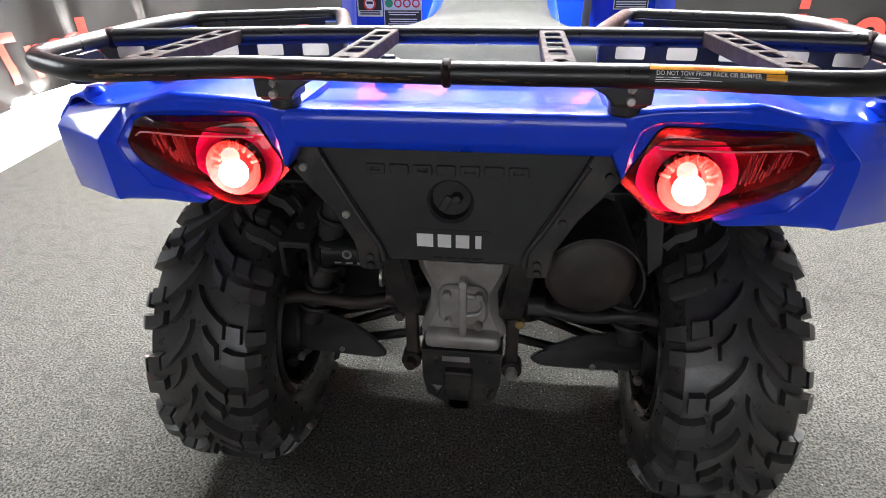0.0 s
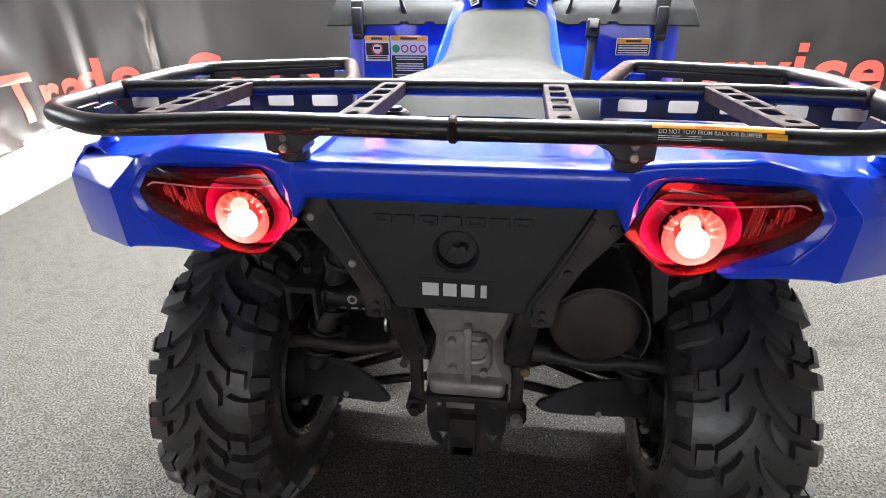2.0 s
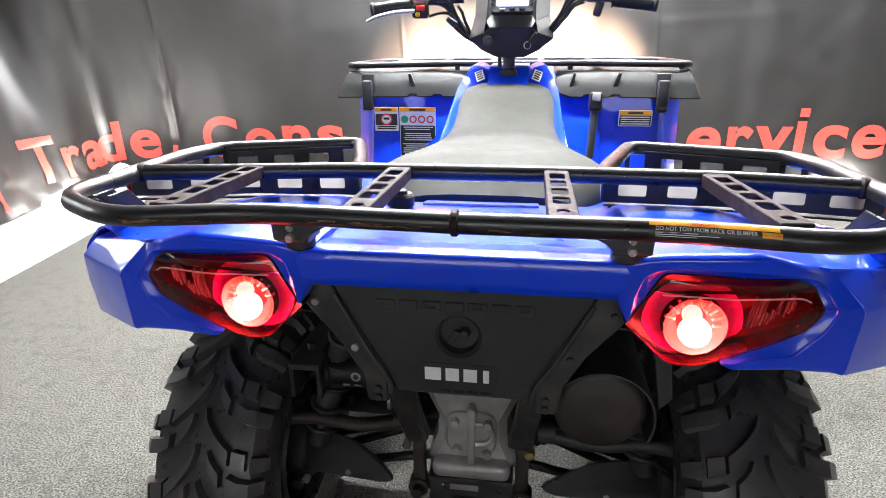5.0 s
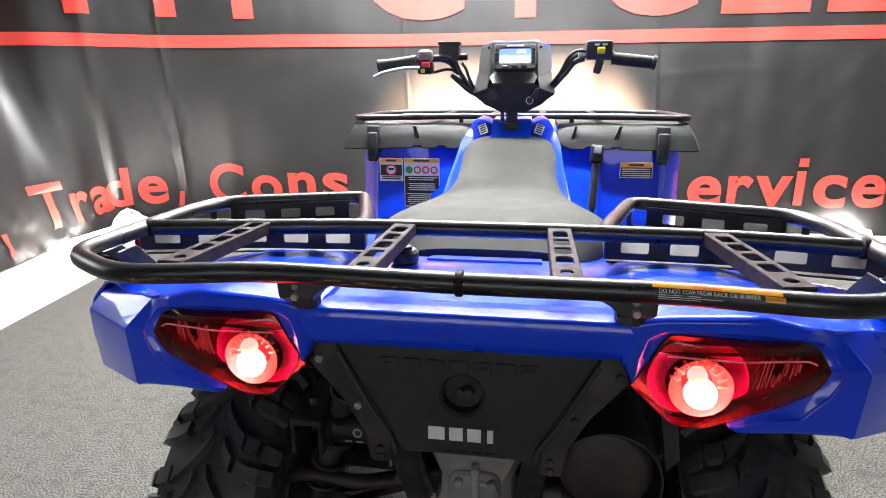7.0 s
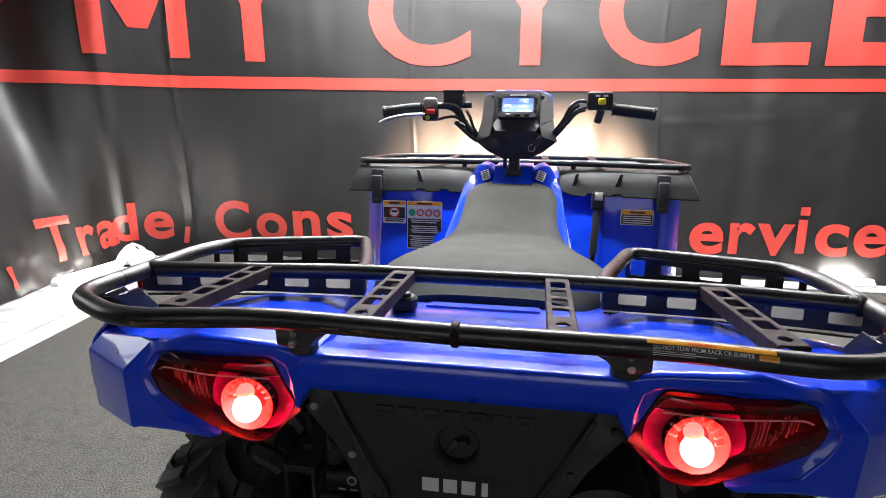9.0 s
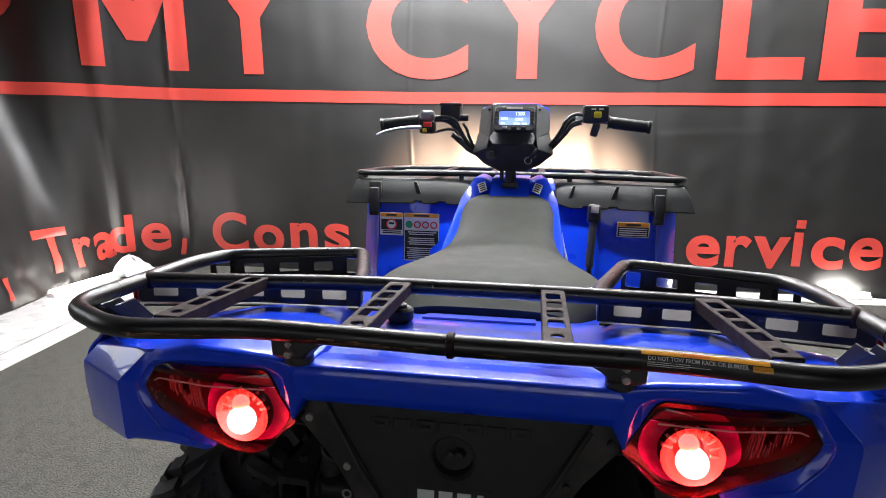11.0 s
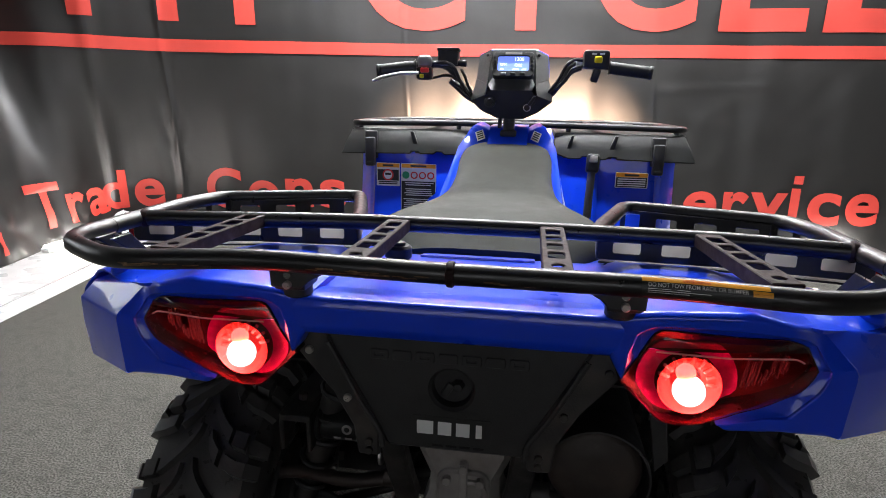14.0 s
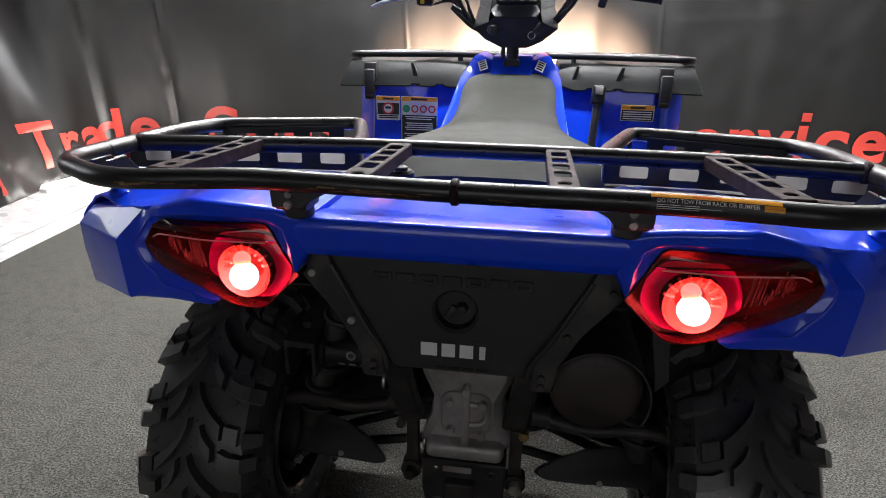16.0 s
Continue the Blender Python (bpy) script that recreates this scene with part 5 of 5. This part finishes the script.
bp("ring_field", slab(disc(-0.447, 0.811, 0.0155, 20), 0.001, (0, FY - 0.078, 0), bev=0, holes=[rect(-0.447, 0.814, 0.022, 0.008)]), LABEL, lab_a)
rows = [(-0.333, 0.735, 0.126, 0.110, INK)]
lab_b = warn_label("warning_label", -0.333, 0.765, 0.132, 0.180, "tall white and orange warning label with ring signs", rows)
for k in range(14):
    if k not in (2, 7):
        bp("print", slab(rect(-0.333 + random.uniform(-0.004, 0.004), 0.784 - 0.0075 * k, random.uniform(0.085, 0.115), 0.0034), 0.001, (0, FY - 0.078, 0), bev=0), LABEL, lab_b)
for k, m in enumerate((GREENP, REDP, REDP, REDP)):
    bp("ring_sign", slab(disc(-0.380 + 0.031 * k, 0.812, 0.0135, 20), 0.001, (0, FY - 0.0765, 0), bev=0, holes=[disc(-0.380 + 0.031 * k, 0.812, 0.009, 16)] if k else ()), m, lab_b)
ff = fl[1]
warn_label("warning_label", 0.422, 0.822, 0.110, 0.054, "white and yellow warning label with small print", [(0.422, 0.815, 0.104, 0.034, INK)])
for k in range(4):
    bp("print", slab(rect(0.422, 0.826 - 0.0075 * k, 0.094, 0.0034), 0.001, (0, FY - 0.078, 0), bev=0), LABEL, [o for o in ff.children if o.name.startswith("warning_label")][0])

FZ = 0.993
frack = bp("front_rack", tube([(-0.25, FY + 0.02, FZ + 0.006), (-0.585, FY - 0.01, FZ + 0.002), (-0.61, FY + 0.05, FZ), (-0.58, FY + 0.45, FZ), (-0.40, FY + 0.58, FZ), (0.40, FY + 0.58, FZ), (0.58, FY + 0.45, FZ), (0.61, FY + 0.05, FZ),
                            (0.585, FY - 0.01, FZ + 0.002), (0.25, FY + 0.02, FZ + 0.006)], 0.011, 0.04, 14), TUBE, label="black tubular steel front rack")
bp("cross_tube", tube([(-0.43, FY + 0.07, FZ + 0.006), (0.43, FY + 0.07, FZ + 0.006)], 0.010, 0, 12), TUBE, frack)
bp("rear_tube", tube([(-0.26, FY + 0.02, FZ + 0.006), (0.26, FY + 0.02, FZ + 0.006)], 0.011, 0, 12), TUBE, frack)
for x in (-0.575, -0.20, 0.20, 0.575):
    bp("post", cyl(0.009, 0.045, (x, FY + 0.02, FZ - 0.022), "Z", 14), TUBE, frack)
for x in (-0.3, -0.1, 0.1, 0.3):
    bp("slat", box(0.03, 0.55, 0.006, (x, FY + 0.30, FZ + 0.002), 0.002, 1), SLAT, frack)
for s in (-1, 1):
    hl = bp("headlight", join(box(0.16, 0.06, 0.10, (s * 0.24, 1.865, 0.645), 0.02)), PLASTIC, label="headlight in the black front bumper, switched on")
    bp("glass", slab(rect(s * 0.24, 0.645, 0.12, 0.06, 0.015), 0.004, (0, 1.899, 0)), HEADGLASS, hl)
bp("front_cowl", join(box(0.60, 0.5, 0.26, (0, FY + 0.27, 0.825), 0.05), box(0.50, 0.06, 0.25, (0, 1.83, 0.60), 0.03)), BLUE, label="blue front cowl")

# ---- steering ----
HY = 1.0
bars = bp("handlebar", join(tube([(-0.396, 0.98, 1.174), (-0.292, 1.01, 1.185), (-0.213, 1.02, 1.189), (-0.186, 1.03, 1.179), (-0.158, 1.04, 1.137), (-0.131, 1.06, 1.098), (-0.09, 1.09, 1.072)], 0.0105, 0.03, 12), tube([(0.393, 0.98, 1.166), (0.278, 1.01, 1.187), (0.207, 1.02, 1.196), (0.175, 1.03, 1.187), (0.157, 1.04, 1.147), (0.123, 1.06, 1.105), (0.086, 1.09, 1.075)], 0.0105, 0.03, 12),
                            tube([(0.0, HY + 0.06, 0.95), (0.0, HY + 0.06, 1.09)], 0.018, 0, 14)), PLASTIC, label="black handlebar with grips, levers and switches")
for s in (-1, 1):
    gp = [(-0.062, 0.0), (-0.062, 0.018), (-0.056, 0.020)] + [(-0.05 + 0.006 * k, 0.0165 + 0.0015 * (k % 2)) for k in range(17)] + [(0.055, 0.017), (0.060, 0.021), (0.062, 0.0)]
    g = revolve([(s * -u, r) for u, r in gp], 22, "X")
    bp("grip", moved(g, pose(s * 0.343, HY - 0.010, 1.1735, 0, s * 7, s * -7)), LID, bars, "ribbed black rubber grip")
sw = bp("switch_pod", join(box(0.046, 0.045, 0.038, (-0.257, HY - 0.012, 1.160), 0.008)), LID, bars, "switch pod with red and yellow buttons")
bp("switch_cover", box(0.042, 0.046, 0.036, (-0.258, HY - 0.006, 1.194), 0.012, 3), CASE, sw, "silver grey switch housing")
bp("red_switch", box(0.026, 0.010, 0.014, (-0.253, HY - 0.036, 1.168), 0.003), REDP, sw, "red rocker switch")
bp("yellow_button", box(0.013, 0.008, 0.012, (-0.262, HY - 0.035, 1.151), 0.003), YELLOW, sw, "yellow button")
bp("grey_button", box(0.013, 0.008, 0.012, (-0.245, HY - 0.035, 1.151), 0.003), SLAT, sw)
bp("brake_lever", tube([(-0.27, HY - 0.045, 1.160), (-0.32, HY - 0.06, 1.158), (-0.38, HY - 0.06, 1.146), (-0.405, HY - 0.06, 1.134)], 0.007, 0.02, 12, flat=0.7), SILVER, bars, "silver brake lever")
bp("fluid_reservoir", join(box(0.062, 0.05, 0.042, (-0.187, HY + 0.01, 1.205), 0.006), box(0.066, 0.054, 0.010, (-0.187, HY + 0.01, 1.229), 0.003)), PLASTIC, bars, "black brake fluid reservoir")
bp("mirror_stub", join(cyl(0.010, 0.035, (-0.150, HY, 1.190), "X", 14)), LID, bars)
for run, r in (([(-0.229, 0.99, 1.189), (-0.198, 0.98, 1.193), (-0.169, 0.98, 1.183), (-0.153, 1.0, 1.143), (-0.13, 1.05, 1.092), (-0.093, 1.08, 1.07)], 0.0055), ([(-0.232, 0.99, 1.146), (-0.199, 0.99, 1.156), (-0.171, 1.0, 1.153), (-0.152, 1.02, 1.119), (-0.124, 1.06, 1.088)], 0.0040), ([(-0.151, 1.02, 1.174), (-0.139, 1.02, 1.157), (-0.132, 1.03, 1.13), (-0.117, 1.06, 1.099)], 0.0045), ([(-0.18, 0.99, 1.138), (-0.16, 1.0, 1.119), (-0.132, 1.04, 1.09), (-0.107, 1.07, 1.077)], 0.0060),
               ([(0.218, 1.0, 1.199), (0.185, 0.99, 1.205), (0.16, 0.99, 1.185), (0.146, 1.0, 1.149), (0.111, 1.06, 1.102)], 0.0050), ([(0.212, 0.99, 1.185), (0.179, 0.98, 1.178), (0.165, 0.99, 1.153), (0.144, 1.02, 1.123), (0.105, 1.07, 1.105)], 0.0042), ([(0.207, 1.0, 1.179), (0.178, 1.01, 1.17), (0.16, 1.02, 1.14), (0.125, 1.06, 1.116)], 0.0055)):
    bp("cable", tube(run, r, 0.03, 8), PLASTIC, bars)
bp("lever_stub", tube([(-0.15, HY - 0.03, 1.125), (-0.175, HY - 0.04, 1.140)], 0.007, 0, 10), PLASTIC, bars)
th = bp("throttle_pod", join(box(0.074, 0.055, 0.052, (0.246, HY - 0.002, 1.203), 0.009)), PLASTIC, bars, "black throttle pod with a yellow switch")
bp("yellow_switch", box(0.022, 0.008, 0.018, (0.250, HY - 0.033, 1.201), 0.004), YELLOW, th, "yellow switch")
for k in range(2):
    bp("print", box(0.013, 0.002, 0.005, (0.238 + 0.022 * k, HY - 0.0305, 1.217), 0), LABEL, th)
bp("thumb_lever", box(0.022, 0.012, 0.04, (0.245, HY - 0.03, 1.158), 0.006, 2, (10, 15, 0)), PLASTIC, th)
bp("clamp", box(0.02, 0.03, 0.02, (0.20, HY + 0.01, 1.192), 0.004), SILVER, bars)

# instrument pod: a faceted shroud round a small lit display
DY = 1.015
X0 = 0.004
# corners of the faceted shroud for one side: half width, depth, height
FACE = {"A": (0.0685, 1.075, 1.237), "B": (0.1065, 1.1, 1.2195), "C": (0.112, 1.08, 1.149), "D": (0.0715, 1.0, 1.131), "E": (0.126, 1.04, 1.083), "F": (0.078, 0.998, 1.099), "G": (0.061, 0.992, 1.113), "Z": (0.059, 1.03, 1.15), "H": (0.085, 1.02, 1.051), "I": (0.0405, 1.03, 1.03)}


def facet(keys, back=0.0, mirror=0):
    """A bevelled plate through named corners; with mirror 0 the outline runs on round the other side."""
    pts = [FACE[k] for k in keys]
    if mirror:
        outline = [(X0 + mirror * a, b + back, c) for a, b, c in pts]
    else:
        outline = [(X0 - a, b + back, c) for a, b, c in pts] + [(X0 + a, b + back, c) for a, b, c in reversed(pts)]
    bm = bmesh.new()
    f = bm.faces.new([bm.verts.new(p) for p in outline])
    f.normal_update()
    away = Vector((0, 0.03, 0))
    r = bmesh.ops.extrude_face_region(bm, geom=[f])
    bmesh.ops.translate(bm, vec=away, verts=[v for v in r["geom"] if isinstance(v, bmesh.types.BMVert)])
    bmesh.ops.recalc_face_normals(bm, faces=bm.faces[:])
    bmesh.ops.bevel(bm, geom=bm.edges[:], offset=0.0016, segments=2, affect="EDGES")
    return bm


body = slab([(X0 - FACE[k][0] * 0.97, FACE[k][2] - 0.002) for k in "ABCEHI"] + [(X0 + FACE[k][0] * 0.97, FACE[k][2] - 0.002) for k in "IHECBA"], 0.05, (0, DY + 0.11, 0), bev=0.006)
ip = bp("instrument_pod", body, PLASTIC, label="black faceted instrument pod with a lit display")
rim = slab([(X0 - FACE[k][0] - 0.002, FACE[k][2] + 0.006) for k in "ABC"] + [(X0 + FACE[k][0] + 0.002, FACE[k][2] + 0.006) for k in "CBA"], 0.02, (0, DY + 0.14, 0), bev=0.003)
bp("shroud_edge", rim, BLUE, ip, "thin blue edge of the shroud")
bp("back_panel", facet("AZ", 0.012), PLASTIC, ip)
bp("shelf", facet("ZDG"), DASH, ip, "grey ledge under the display")
bp("chin", facet("GFEHI"), PLASTIC, ip, "black chin panel")
for s in (-1, 1):
    bp("side_wing", facet("ABCD", 0, s), DASH, ip, "grey faceted side wing")
    bp("lower_flank", facet("CEFD", 0, s), DASH, ip)
    bp("wing_inside", facet("ADZ", 0.004, s), DASH, ip)
    bp("screw", cyl(0.0045, 0.006, (X0 + s * (FACE["A"][0] + 0.010), 1.072, FACE["A"][2] - 0.018), "Y", 10), PLASTIC, ip)
frm = pose(X0 + 0.003, DY + 0.008, 1.186, -24, 0, 0)
bez = bp("display_bezel", moved(slab(rect(0, 0, 0.122, 0.078, 0.010), 0.022, holes=[rect(0, 0.003, 0.094, 0.048, 0.006)]), frm), PLASTIC, ip, "black display bezel")
bp("screen", moved(slab(rect(0, 0.003, 0.094, 0.048, 0.006), 0.003, (0, -0.004, 0), bev=0), frm), SCREEN, bez, "lit blue-white display")
READ = glow("readout_light", (0.75, 0.85, 1.0), 1.5)
for words, x0, z0, h in (("1300", 0.002, 0.010, 0.012), ("RPM", -0.041, -0.006, 0.009), ("1300", 0.002, -0.008, 0.010)):
    tw = letters(words, h, 0.0, 0.9)
    tw.transform(frm @ pose(x0, -0.0065, z0 + 0.002, 90, 0, 0))
    bp("readout", tw, READ, bez, "lit display figures")
for x0, w in ((-0.034, 0.010), (0.008, 0.018), (0.032, 0.012)):
    bp("readout", moved(slab(rect(x0, -0.015, w, 0.004), 0.001, (0, -0.0065, 0), bev=0), frm), READ, bez)
for k in range(4):
    for s in (-1, 1):
        bp("indicator", moved(cyl(0.004, 0.004, (s * 0.055, -0.012, 0.022 - 0.012 * k), "Y", 12), frm), LID, bez)
for k in range(3):
    bp("button", moved(box(0.016, 0.006, 0.006, (-0.028 + 0.028 * k, -0.012, -0.031), 0.002), frm), CAST if k == 0 else LID, bez)
bp("mark_strip", moved(slab(rect(0, 0.033, 0.05, 0.006), 0.002, (0, -0.0115, 0), bev=0), frm), CAST, bez)
bp("power_socket", join(cyl(0.018, 0.026, (X0 - 0.062, DY - 0.008, 1.080), "Y", 24, 0.003), cyl(0.011, 0.03, (X0 - 0.062, DY - 0.012, 1.080), "Y", 20, 0.002)), PLASTIC, ip, "round black power socket cap")
key = bp("ignition_switch", join(cyl(0.016, 0.012, (X0 + 0.060, DY - 0.002, 1.082), "Y", 24, 0.003), box(0.010, 0.025, 0.034, (X0 + 0.064, DY - 0.018, 1.084), 0.004, 2, (0, 35, 0))), PLASTIC, ip, "ignition switch with key")
bp("key_ring", moved(revolve([(0.0, 0.0085), (0.0015, 0.01), (0.0, 0.0115), (-0.0015, 0.01)], 20, "Y", closed=True), pose(X0 + 0.050, DY - 0.026, 1.064)), BOLT, key)
bp("steering_column", join(box(0.03, 0.04, 0.12, (0, DY + 0.06, 1.02), 0.006), box(0.012, 0.02, 0.10, (-0.03, DY + 0.06, 1.02), 0.003), box(0.05, 0.05, 0.02, (0.0, DY + 0.03, 0.985), 0.006)), PLASTIC, label="black steering column")

# gear shifter
shf = bp("gear_shifter", join(tube([(0.262, 1.12, 0.58), (0.268, 1.15, 0.72)], 0.008, 0, 12), tube([(0.267, 1.147, 0.71), (0.275, 1.18, 0.86)], 0.013, 0, 14)), PLASTIC, label="black gear shift lever with a grey knob")
bp("knob", moved(box(0.042, 0.040, 0.062, (0, 0, 0), 0.010, 3), pose(0.277, 1.19, 0.885, -14, 3, 0)), LID, shf, "grey shift knob")
bp("knob_cap", moved(box(0.026, 0.006, 0.024, (0, -0.021, 0.012), 0.003), pose(0.277, 1.19, 0.885, -14, 3, 0)), CAST, shf)

# ---- pale grit on the carpet under the bike ----
rnd = random.Random(4)
grit = bmesh.new()
for _ in range(1700):
    x, y = rnd.gauss(0, 0.30), rnd.uniform(-0.45, 0.75)
    r = rnd.uniform(0.0007, 0.0019)
    z = 0.004
    vs = [grit.verts.new((x + r * math.cos(a), y + r * math.sin(a), z)) for a in (0.3, 2.3, 4.4)]
    top = grit.verts.new((x, y, z + r))
    for i in range(3):
        grit.faces.new((vs[i], vs[(i + 1) % 3], top))
tagged(part("grit", grit, SPECK), "pale grit scattered over the carpet", "grit", kind="stuff")
